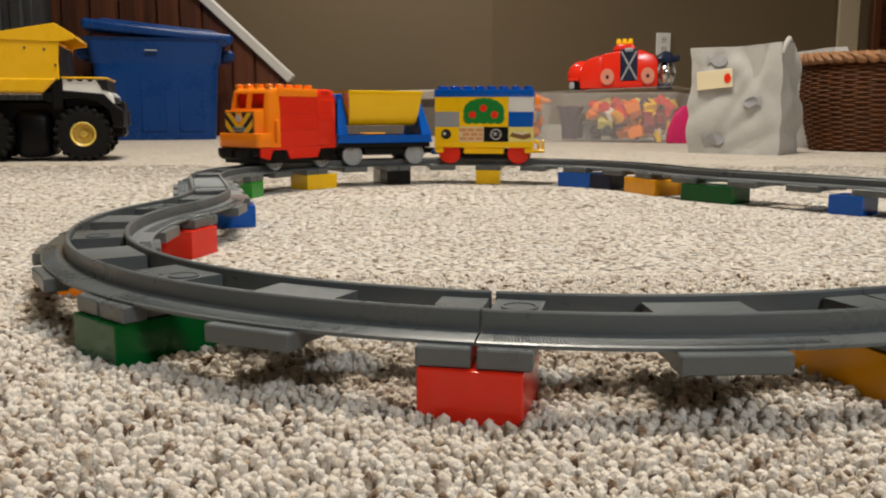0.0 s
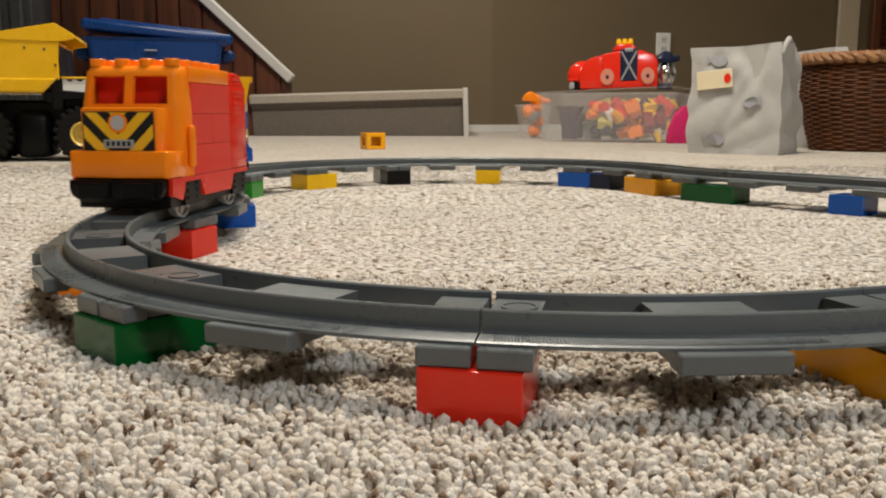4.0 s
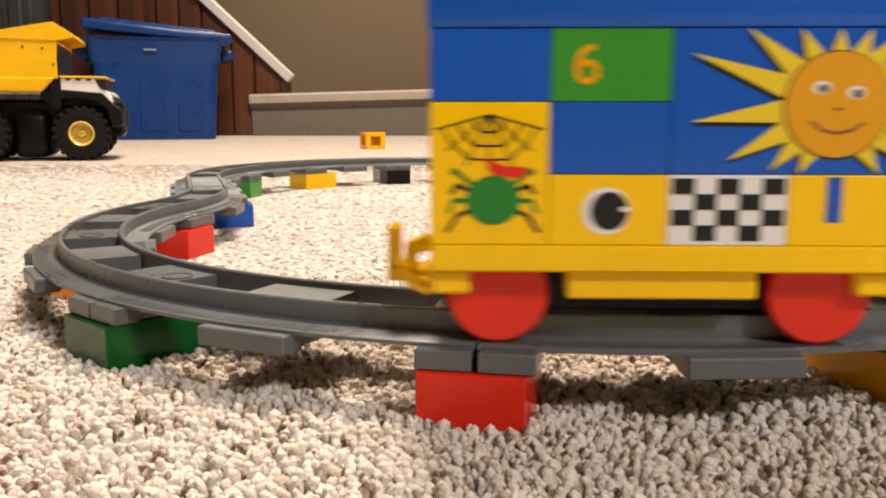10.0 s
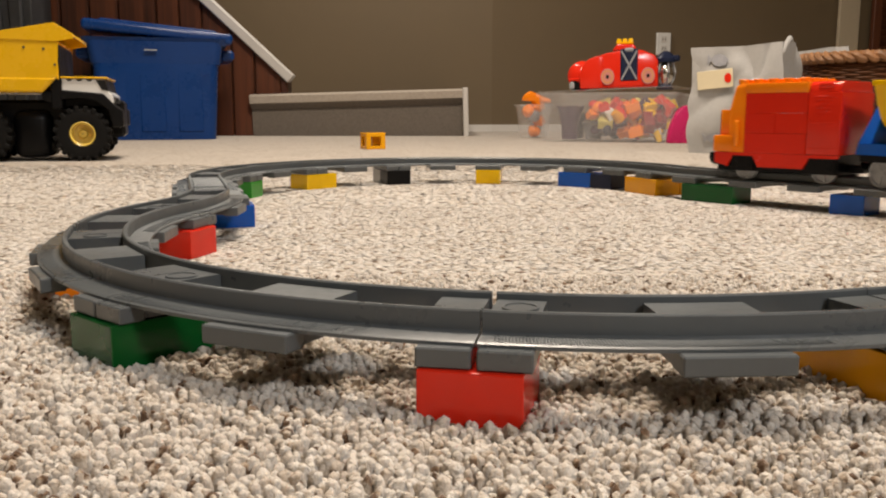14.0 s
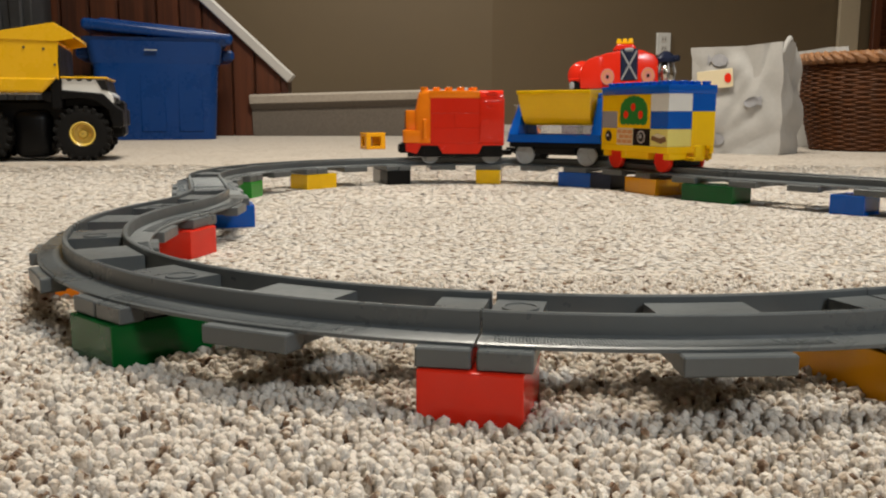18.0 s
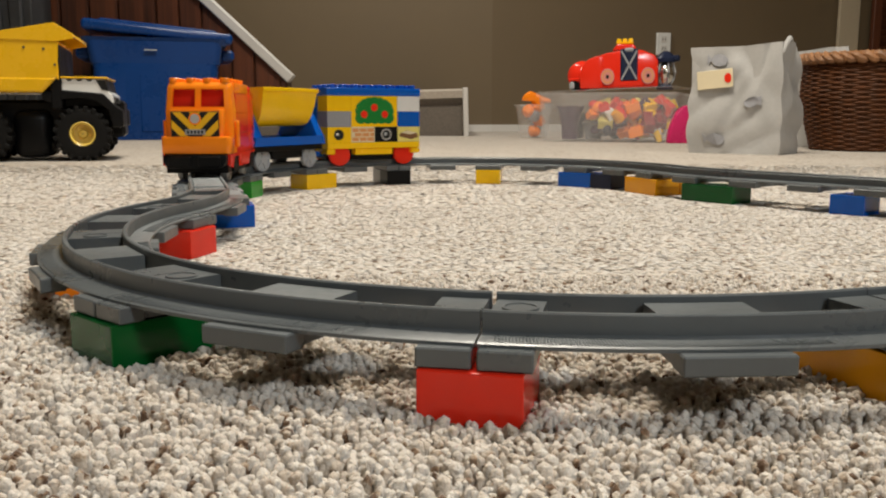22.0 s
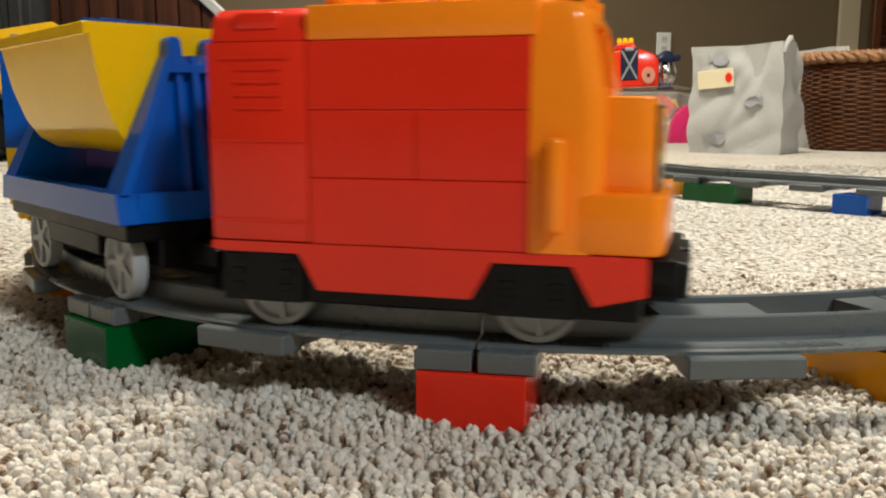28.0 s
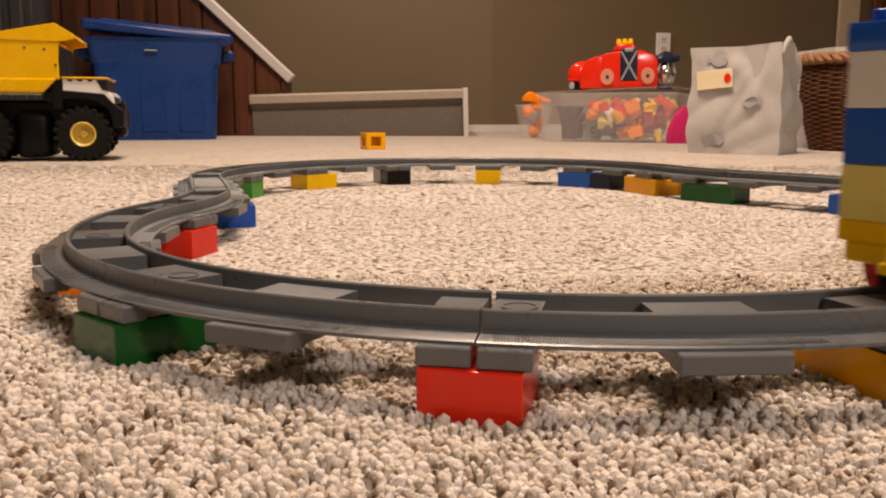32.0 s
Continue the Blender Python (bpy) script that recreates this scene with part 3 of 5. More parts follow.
def chevrons(car, x):
    """The striped warning panel of the nose."""
    y0, y1, z0, z1 = -22.4, 22.4, 41.6, 65.2
    panel = part("warning_panel", scaled(boxed(x - 0.4, x + 0.3, y0, y1, z0, z1, 0.25)), INK, car, "black warning panel with yellow chevrons")

    def clip(poly, keep):
        out = []
        for a, b in zip(poly, poly[1:] + poly[:1]):
            ka, kb = keep(a), keep(b)
            if ka >= 0:
                out.append(a)
            if (ka >= 0) != (kb >= 0):
                f = ka / (ka - kb)
                out.append((a[0] + (b[0] - a[0]) * f, a[1] + (b[1] - a[1]) * f))
        return out
    for k in range(3):
        for sgn in (1, -1):
            zc = 28.0 + k * 15.5
            poly = [(0, zc), (sgn * 40, zc + 40), (sgn * 40, zc + 48), (0, zc + 8)]
            for keep in (lambda q: q[0] * sgn, lambda q: y1 - 0.6 - abs(q[0]), lambda q: q[1] - z0 - 0.6, lambda q: z1 - 0.6 - q[1]):
                poly = clip(poly, keep) if len(poly) > 2 else poly
            if len(poly) > 2:
                part("chevron", scaled(prism(bmesh.new(), poly, x + 0.2, x + 0.45, "x")), CHEVRON_YELLOW, panel)
    bm = bmesh.new()
    cyl(bm, 6.0, 5.8, 0.7, Matrix.Translation((x + 0.2, 0, 58.5)) @ Matrix.Rotation(math.pi / 2, 4, "Y"), 28)
    ring = part("lamp_ring", scaled(bm), ORANGE, car, smooth=True)
    bm = bmesh.new()
    cyl(bm, 4.4, 4.2, 0.5, Matrix.Translation((x + 0.8, 0, 58.5)) @ Matrix.Rotation(math.pi / 2, 4, "Y"), 28)
    part("headlight", scaled(bm), LAMP_GREY, ring, "round pale grey headlight", True)
    plate = part("number_plate", scaled(boxed(x + 0.1, x + 0.8, -9.5, 9.5, 43.6, 48.6, 0.25)), SILVER, car)
    for k in range(5):
        part("plate_bar", scaled(boxed(x + 0.7, x + 0.95, -7.6 + k * 3.3, -5.6 + k * 3.3, 44.8, 47.6)), INK, plate)


def locomotive():
    car = thing("toy_locomotive", "orange and red plastic brick locomotive with striped nose", "toy train", "toy train")
    # skirt, with arches over the wheels
    skirt = [(64, 23.4), (64, 13), (50, 9.6), (44, 20.4), (22, 20.4), (16, 9.8), (-30, 9.8), (-36, 20.4), (-60, 20.4), (-64, 21.0), (-64, 23.4)]
    for y0, y1 in ((-31.8, -29.2), (29.2, 31.8)):
        part("skirt", scaled(prismed(skirt, y0, y1, "y")), RED, car)
    part("chassis", scaled(boxed(-62, 62, -29.2, 29.2, 9.0, 29.2, 0.6)), BLACK, car, "black chassis block")
    for x0, x1 in ((23, 43), (-59, -37)):
        for y0 in (-31.0, 29.2):
            bm = boxed(x0 - 2, x1 + 2, y0, y0 + 1.8, 9.0, 26.2, 0.3)
            frame_ob = part("axle_box", scaled(bm), BLACK, car)
            for k in range(3):
                for xx in (x0 + 1, x1 - 5):
                    part("louvre", scaled(boxed(xx, xx + 4, y0 - 0.7, y0 + 2.5, 12.5 + k * 4.4, 14.6 + k * 4.4, 0.2)), BLACK, frame_ob)
    part("buffer_beam", scaled(prismed([(-29.5, 22.8), (29.5, 22.8), (29.5, 16.5), (27.5, 13.0), (22.5, 10.2), (-22.5, 10.2), (-27.5, 13.0), (-29.5, 16.5)], 61.5, 72.0, "x", 0.9)), BLACK, car, "black front buffer beam", True)
    for y0, y1 in ((-24, -3.5), (3.5, 24)):
        part("buffer", scaled(boxed(66, 74.5, y0, y1, 11.5, 21.5, 1.2, None, 2)), BLACK, car, "blocky black front buffer")
    part("coupling", scaled(boxed(-76, -60, -7, 7, 10.5, 17.5, 0.8)), BLACK, car)
    # brick courses
    rows = [((-32, 32),), ((-32, 0), (0, 32)), ((-32, 32),)]
    for k, row in enumerate(rows):
        for a, b in row:
            z = 23.5 + 19.2 * k
            part("brick", scaled(boxed(a + 0.12, b - 0.12, -31.8, 31.8, z + 0.08, z + 19.12, 0.4, None, 2)), RED, car)
    # rear hood
    hood = part("rear_hood", scaled(boxed(-64, -32.1, -31.8, 31.8, 23.6, 81.4, 1.2, None, 2)), RED, car, "red rear hood with louvres", True)
    part("hood_top", scaled(prismed([(-31.4, 81.3), (-28.5, 88.6), (-25, 91), (25, 91), (28.5, 88.6), (31.4, 81.3)], -62.8, -32.1, "x", 0.7)), RED, hood, "sloping red hood top", True)
    for sgn in (-1, 1):
        y = sgn * 31.8
        part("louvre", scaled(boxed(-59, -37, min(y, y + sgn * 0.5), max(y, y + sgn * 0.5), 76.2, 77.6, 0.2)), RED, hood)
        for k in range(4):
            part("louvre", scaled(boxed(-55, -40, min(y, y + sgn * 0.5), max(y, y + sgn * 0.5), 62 + k * 3.7, 63.2 + k * 3.7, 0.2)), RED, hood)
        for z in (29.4, 52.6):
            part("seam", scaled(boxed(-63.6, -33, min(y, y + sgn * 0.35), max(y, y + sgn * 0.35), z, z + 0.9, 0.15)), RED, hood)
        part("handle", scaled(boxed(-55, -41, min(sgn * 25.5, sgn * 31), max(sgn * 25.5, sgn * 31), 84.6, 89.6, 1.2, None, 2)), RED, hood, "moulded red grip", True)
    # roof
    bm = boxed(-32, 33.5, -31.8, 31.8, 81.2, 90.8, 0.8, None, 2)
    studs(bm, 5, 4, -32, -32, 90.7)
    part("roof", scaled(bm), ORANGE, car, "orange roof plate with round studs", True)
    # cab: a tapered shell with two window openings
    def cab_ring(z):
        k = min(max((z - 64) / 27, 0), 1)
        xf, ys = 51.5 - 5.5 * k, 31.9 - 1.8 * k
        half = [(xf - 6 + 6 * math.sin(radians(q)), ys - 5.5 + 5.5 * math.cos(radians(q))) for q in (0, 18, 36, 54, 72, 90)]
        half = [(32.1, ys)] + half + [(xf + 0.3, 25.2 - 1.6 * k), (xf + 0.9, 2.7)]
        return [(x, -y) for x, y in half] + half[::-1]
    bm = bmesh.new()
    cols = [[bm.verts.new((x, y, z)) for x, y in cab_ring(z)] for z in (23.6, 64, 67.8, 84.6, 87.0)]
    for z, back, narrow in ((89.0, 0.9, 0.985), (90.4, 2.4, 0.96), (91.0, 4.6, 0.92)):
        cols.append([bm.verts.new((x - (back if x > 33 else 0), y * narrow, z)) for x, y in cab_ring(91.0)])
    n = len(cols[0])
    for j, (lo, hi) in enumerate(zip(cols, cols[1:])):
        for i in range(n - 1):
            if j == 2 and i in (n // 2 - 2, n // 2):
                continue
            bm.faces.new((lo[i], lo[i + 1], hi[i + 1], hi[i]))
    bm.faces.new(cols[-1])
    bmesh.ops.recalc_face_normals(bm, faces=list(bm.faces))
    bmesh.ops.solidify(bm, geom=list(bm.faces), thickness=3.0)
    part("cab", scaled(bm), ORANGE, car, "orange cab shell with two window openings", True)
    for y in (-31.9, 31.9):
        s = 1 if y > 0 else -1
        part("grab_rail", scaled(boxed(36.6, 42.0, min(y + s * 0.3, y + s * 4.6), max(y + s * 0.3, y + s * 4.6), 29.0, 55.0, 2.0, None, 3)), ORANGE, car, "raised orange grab rail", True)
    part("window_backing", scaled(boxed(37, 39, -26, 26, 60, 86)), RED, car, "red inner wall behind the windows")
    part("nose", scaled(prismed([(46, -26.0), (60, -25.2), (64.2, -23.8), (64.7, -12), (65, 0), (64.7, 12), (64.2, 23.8), (60, 25.2), (46, 26.0)], 38.5, 67.5, "z", 1.2)), ORANGE, car, smooth=True)
    part("bumper", scaled(prismed([(44, -32), (65, -32), (68, -29.5), (69, 0), (68, 29.5), (65, 32), (44, 32)], 23.6, 40.0, "z", 1.4)), ORANGE, car, smooth=True)
    chevrons(car, 65.0)
    for x in (33, -47):
        for y in (-21.5, 21.5):
            wheel(car, x, y, WHEEL_GREY, "light grey spoked wheel")
    return car


def tipper():
    car = thing("toy_tipper_wagon", "blue plastic tipper wagon with yellow hopper", "toy train", "toy train")
    part("chassis", scaled(boxed(-62, 62, -17, 17, 10.5, 26.5, 0.8)), BLACK, car, "black chassis block")
    part("side_frame", scaled(boxed(-27.5, 27.5, -25.5, 25.5, 11.5, 20.6, 0.8)), BLACK, car)
    part("side_sill", scaled(boxed(-63, 63, -29, 29, 20.3, 26.6, 0.8)), BLACK, car)
    for s in (1, -1):
        part("coupling", scaled(boxed(min(s * 60, s * 80), max(s * 60, s * 80), -7, 7, 11.5, 18.5, 0.9)), BLACK, car)
    deck = bmesh.new()
    for y0, y1 in ((-32, -25), (25, 32)):
        prism(deck, [(-65, 26.7), (-62.5, 36.6), (62.5, 36.6), (65, 26.7)], y0, y1, "y")
    for x0, x1 in ((-65, -50), (50, 65)):
        prism(deck, [(-25.05, 26.7), (-25.05, 36.4), (25.05, 36.4), (25.05, 26.7)], x0 + 1, x1 - 1, "x")
    part("deck", scaled(deck), BLUE, car, "blue open deck frame")
    part("deck_floor", scaled(boxed(-50, 50, -25, 25, 26.7, 28.5)), BLACK, car)
    for s in (1, -1):
        tower = bmesh.new()
        prism(tower, [(-30, 36.4), (-9.5, 80), (-9.0, 80.5), (-4.0, 77.0), (4.0, 77.0), (9.0, 80.5), (9.5, 80), (30, 36.4)], s * 52 - 1.6, s * 52 + 1.6, "x")
        stand = part("tower", scaled(tower), BLUE, car, "blue triangular hopper stand")
        for y in (-1, 1):
            p = [(y * 30.5, 36.4), (y * 27.5, 36.4), (y * 6.5, 82.5), (y * 10, 81.5)]
            bm = prismed(p, s * 52 - 1.5 * s, s * 64, "x")
            for v in bm.verts:
                if abs(v.co.x) > 60:
                    v.co.x = s * (64 - 7.5 * (v.co.z - 36.4) / 46)
            part("flange", scaled(bm), BLUE, stand)
        for yy in (-5.2, 0.0, 5.2):
            rib = prismed([(s * 52, 36.4), (s * 60.5, 36.4), (s * 56.2, 76), (s * 52, 77)], yy - 1.1, yy + 1.1, "y")
            part("rib", scaled(rib), BLUE, stand)
        part("web", scaled(prismed([(s * 50, 36.4), (s * 63, 36.4), (s * 57, 82), (s * 50, 82)], -1.2, 1.2, "y")), BLUE, stand)
        hook = [(-9.4, 76.0), (-9.2, 86.6), (-8.2, 88.0), (-5.6, 88.0), (-4.6, 86.6), (-4.2, 82.2), (-2.6, 79.6), (0, 78.6), (2.6, 79.6), (4.2, 82.2), (4.6, 86.6), (5.6, 88.0), (8.2, 88.0), (9.2, 86.6), (9.4, 76.0)]
        part("cradle_hook", scaled(prismed(hook, min(s * 50.6, s * 57.4), max(s * 50.6, s * 57.4), "x", 0.5)), BLUE, stand, "open forked cradle")
    # hopper: a trough with rounded sides, hollow
    outer = [(33.5, 92), (33.5, 88.5), (32.5, 88.2), (29.5, 72), (25.5, 60), (20.5, 52.5), (14, 48.6), (0, 47.8)]
    full = outer + [(-a, b) for a, b in outer[-2::-1]]
    inner = [(a * 0.93, b + (2.0 if b < 60 else 0)) for a, b in full]
    bm = bmesh.new()
    rows = []
    for prof, k0 in ((full, 0.0), (inner, 2.0)):
        for s in (-1, 1):
            rows.append([bm.verts.new((s * (45.5 - k0 + (z - 47.8) / 44 * 4.6), y, z)) for y, z in prof])
    o0, o1, i0, i1 = rows
    n = len(full)
    for k in range(n - 1):
        bm.faces.new((o0[k], o0[k + 1], o1[k + 1], o1[k]))
        bm.faces.new((i0[k], i1[k], i1[k + 1], i0[k + 1]))
    bm.faces.new(o0[::-1])
    bm.faces.new(o1)
    bm.faces.new(i0)
    bm.faces.new(i1[::-1])
    for k in (0, n - 1):
        bm.faces.new((o0[k], o1[k], i1[k], i0[k]))
    bm.faces.ensure_lookup_table()
    for a, b in ((o0, i0), (o1, i1)):
        bm.faces.new((a[0], b[0], b[-1], a[-1]))
    bmesh.ops.recalc_face_normals(bm, faces=list(bm.faces))
    hop = part("hopper", scaled(bm), YELLOW, car, "yellow tipping hopper", True)
    for y in (-33.4, 33.4):
        s = 1 if y > 0 else -1
        part("rim", scaled(boxed(-50.5, 50.5, min(y, y + s * 1.2), max(y, y + s * 1.2), 87.6, 92, 0.4)), YELLOW, hop)
    for x in (-43, 43):
        for y in (-21.5, 21.5):
            wheel(car, x, y * 1.03, WHEEL_GREY, "light grey spoked wheel", 13.0)
    return car


def disc(bm, cx, cz, r, y, t=0.35, seg=28, sx=1.0, sz=1.0):
    o = [(cx + r * sx * math.cos(2 * math.pi * k / seg), cz + r * sz * math.sin(2 * math.pi * k / seg)) for k in range(seg)]
    return prism(bm, o, min(y, y + t), max(y, y + t), "y")


def stroke(bm, pts, y, t, w):
    """A printed line of width w through (x, z) points, on the side face at y."""
    for (x0, z0), (x1, z1) in zip(pts, pts[1:]):
        d = math.hypot(x1 - x0, z1 - z0) or 1
        nx, nz = -(z1 - z0) / d * w / 2, (x1 - x0) / d * w / 2
        prism(bm, [(x0 + nx, z0 + nz), (x1 + nx, z1 + nz), (x1 - nx, z1 - nz), (x0 - nx, z0 - nz)], min(y, y + t), max(y, y + t), "y")
    return bm


def brick_wagon():
    car = thing("toy_brick_wagon", "yellow and blue brick wagon with printed pictures and red wheels", "toy train", "toy train")
    z0, h = 27.0, 19.2
    part("base", scaled(boxed(-64, 64, -32, 32, 19.5, 27, 0.6)), YELLOW, car)
    part("underframe", scaled(boxed(-26, 26, -29, 29, 11.5, 19.6, 0.6)), YELLOW, car)
    for x0, x1 in ((-64, -53), (53, 64)):
        part("end_skirt", scaled(boxed(x0, x1, -29, 29, 12.5, 19.6, 1.0)), YELLOW, car)
    part("axle_frame", scaled(boxed(-60, 60, -17, 17, 8.0, 19.4, 0.6)), BLACK, car)
    part("coupling", scaled(boxed(58, 72, -7, 7, 11.5, 17.5, 0.8)), BLUE, car, "blue coupling hook")
    bm = boxed(-78, -60, -7, 7, 12.0, 16.0, 0.7)
    box(bm, -78, -74, -5, 5, 12.5, 29, 1.2)
    part("hook", scaled(bm), YELLOW, car, "yellow upright coupling hook")
    bm = sweep(bmesh.new(), [(-64, -22, 13), (-69, -22, 15), (-70, -22, 20), (-69, -22, 25), (-64, -22, 26.5)], 2.6)
    part("buffer", scaled(bm), YELLOW, car, smooth=True)
    bm = sweep(bmesh.new(), [(64, -22, 13), (69, -22, 15), (70, -22, 20), (69, -22, 25), (64, -22, 26.5)], 2.6)
    part("buffer", scaled(bm), YELLOW, car, smooth=True)

    def block(x0, x1, y0, y1, r0, r1, mat, label=""):
        return part("brick", scaled(boxed(x0 + 0.12, x1 - 0.12, y0 + 0.12, y1 - 0.12, z0 + h * r0 + 0.08, z0 + h * r1 - 0.06, 0.4, None, 2)), mat, car, label)
    N, F = (-32, 0), (0, 32)
    spider = block(-64, -32, *N, 0, 2, YELLOW, "yellow brick printed with a spider and web")
    eye = block(-32, 0, *N, 0, 1, YELLOW, "yellow brick printed with an eye")
    check = block(0, 32, *N, 0, 1, WHITE, "white brick printed with black checks")
    one = block(32, 64, *N, 0, 1, YELLOW, "yellow brick with a blue bar")
    block(-32, 0, *N, 1, 2, BLUE)
    sun = block(0, 64, *N, 1, 3, BLUE, "blue brick printed with a smiling sun")
    block(-64, -32, *N, 2, 3, BLUE)
    leaf = block(-32, 0, *N, 2, 3, LIME, "green brick with a small gold print")
    # far side
    eye2 = block(32, 64, *F, 0, 1, YELLOW, "yellow brick printed with an eye")
    wallp = block(0, 32, *F, 0, 1, CREAM_INK, "cream brick printed with red brickwork")
    ringb = block(-32, 0, *F, 0, 1, BLACK, "black brick printed with a white ring")
    cake = block(-64, -32, *F, 0, 1, PALE, "pale yellow brick printed with a brown cake")
    block(32, 64, *F, 1, 2, GREY)
    block(32, 64, *F, 2, 3, YELLOW)
    tree = block(-32, 32, *F, 1, 3, YELLOW, "yellow brick printed with an apple tree")
    block(-64, -32, *F, 1, 2, BLUE)
    block(-64, -32, *F, 2, 3, WHITE)
    bm = boxed(-64.6, 64.6, -32.6, 32.6, z0 + 3 * h, z0 + 3 * h + 9.6, 0.6, None, 2)
    studs(bm, 8, 4, -64, -32, z0 + 3 * h + 9.5)
    part("roof", scaled(bm), BLUE, car, "blue roof plate with round studs", True)
    # prints on the near side
    y, t = -31.85, -0.25
    shade = bmesh.new()
    cx, cz = 43.3, z0 + 37.6
    tips = [(5, 51), (19.3, 57.4), (33, 57.2), (43, 57.2), (51, 57.2), (58.6, 56.4), (63.2, 50.5), (63.6, 44), (63.6, 37.6), (63.4, 30.6), (63.4, 22.4), (55, 19.6), (34, 19.5), (26.4, 20.4), (15, 23), (5.4, 33.2)]
    for tx, tz in tips:
        tz += z0
        a = math.atan2(tz - cz, tx - cx)
        b0, b1 = a - 0.30, a + 0.30
        tri = [(cx + 11.5 * math.cos(b0), cz + 11.5 * math.sin(b0)), (tx, tz), (cx + 11.5 * math.cos(b1), cz + 11.5 * math.sin(b1))]
        part("ray", scaled(prism(bmesh.new(), tri, y + t, y, "y")), SUN_RAY, sun)
        prism(shade, [(p[0] - 0.9, max(p[1] - 1.1, cz - 18.0)) for p in tri], y + t * 0.5, y, "y")
    part("sun_shade", scaled(shade), INK, sun)
    part("sun_disc_edge", scaled(disc(bmesh.new(), cx - 0.2, cz - 0.1, 14.2, y, t * 1.2, 40)), INK, sun)
    part("sun_disc", scaled(disc(bmesh.new(), cx, cz, 13.8, y, t * 1.5, 40)), SUN_GOLD, sun)
    part("sun_eye", scaled(disc(bmesh.new(), cx - 4.5, cz + 4.5, 2.2, y, t * 1.8, 14, 1.0, 0.8)), WHITE, sun)
    part("sun_eye", scaled(disc(bmesh.new(), cx + 4.5, cz + 3.2, 2.2, y, t * 1.8, 14, 1.0, 0.8)), WHITE, sun)
    part("sun_pupil", scaled(disc(bmesh.new(), cx - 4.2, cz + 4.2, 1.2, y, t * 2, 10)), INK, sun)
    part("sun_pupil", scaled(disc(bmesh.new(), cx + 4.8, cz + 2.9, 1.2, y, t * 2, 10)), INK, sun)
    bm = bmesh.new()
    stroke(bm, [(cx - 7, cz - 4.2), (cx - 4, cz - 6.6), (cx, cz - 7.4), (cx + 4, cz - 6.6), (cx + 7, cz - 4.6)], y, t * 2, 0.8)
    part("sun_smile", scaled(bm), BROWN_INK, sun)
    part("sun_nose", scaled(stroke(bmesh.new(), [(cx - 1, cz - 1), (cx + 1, cz - 1.2)], y, t * 2, 0.7)), BROWN_INK, sun)
    # checks
    for i in range(5):
        for j in range(4):
            if (i + j) % 2 == 1:
                prism_pts = [(1.0 + 6.0 * i, z0 + 1.4 + 4.2 * j), (7.0 + 6.0 * i, z0 + 1.4 + 4.2 * j), (7.0 + 6.0 * i, z0 + 5.6 + 4.2 * j), (1.0 + 6.0 * i, z0 + 5.6 + 4.2 * j)]
                part("check", scaled(prism(bmesh.new(), prism_pts, y + t, y, "y")), INK, check)
    part("bar", scaled(boxed(42, 46, y + t, y, z0 + 6.5, z0 + 18.6)), BLUE, one)
    # eye
    part("eye_rim", scaled(disc(bmesh.new(), -16.5, z0 + 9.4, 6.4, y, t, 28)), WHITE, eye)
    part("eye_pupil", scaled(disc(bmesh.new(), -15.6, z0 + 9.4, 5.2, y, t * 1.4, 28)), INK, eye)
    part("eye_glint", scaled(boxed(-12.5, -10.2, y + t * 1.9, y, z0 + 9.2, z0 + 10.6)), WHITE, eye)
    # spider and web
    wx, wz = -48, z0 + 35
    for k in range(7):
        a = radians(195 + 25 * k)
        part("web_line", scaled(stroke(bmesh.new(), [(wx, wz), (wx + 15 * math.cos(a), max(wz + 15 * math.sin(a), z0 + 1))], y, t, 0.45)), INK, spider)
    for r in (5, 9, 13):
        part("web_line", scaled(stroke(bmesh.new(), [(wx + r * math.cos(radians(195 + 25 * k)), wz + r * math.sin(radians(195 + 25 * k)) * (0.92 if k % 2 else 1.0)) for k in range(7)], y, t, 0.55)), INK, spider)
    for k in range(4):
        for s in (-1, 1):
            part("spider_leg", scaled(stroke(bmesh.new(), [(wx + 1 + s * 5, z0 + 10 + k * 2.0), (wx + 1 + s * (9.5 + (k % 2)), z0 + 8 + k * 4.2), (wx + 1 + s * (12.5 - 0.6 * k), z0 + 3.5 + k * 5.2)], y, t * 1.3, 1.2)), LEAF_INK if k % 2 else INK, spider)
    part("spider_body", scaled(disc(bmesh.new(), wx + 1.2, z0 + 12.2, 7.0, y, t * 1.8, 24, 1.05, 0.95)), LEAF_INK, spider)
    part("spider_cap", scaled(prismed([(wx - 1, z0 + 23.5), (wx + 1, z0 + 19), (wx + 9, z0 + 18.2), (wx + 10.5, z0 + 21), (wx + 4, z0 + 21.4)], y + t * 2, y, "y")), RED, spider)
    part("printed_six", scaled(stroke(bmesh.new(), [(-20.6, z0 + 2 * h + 14.2), (-22.6, z0 + 2 * h + 14.0), (-24.4, z0 + 2 * h + 12.0), (-25.2, z0 + 2 * h + 8.6), (-24.6, z0 + 2 * h + 6.2), (-22.6, z0 + 2 * h + 5.0), (-20.6, z0 + 2 * h + 6.0), (-19.8, z0 + 2 * h + 7.8), (-20.6, z0 + 2 * h + 9.6), (-22.6, z0 + 2 * h + 10.4), (-24.8, z0 + 2 * h + 9.2)], y, t, 1.7)), AMBER, leaf)
    # prints on the other side
    y, t = 31.85, 0.25
    bm = bmesh.new()
    for k in range(9):
        a = radians(22.5 * k)
        disc(bm, 19.5 * math.cos(a), z0 + h + 19.5 + 10.5 * math.sin(a), 7.4, y, t * (1 + 0.02 * k), 18)
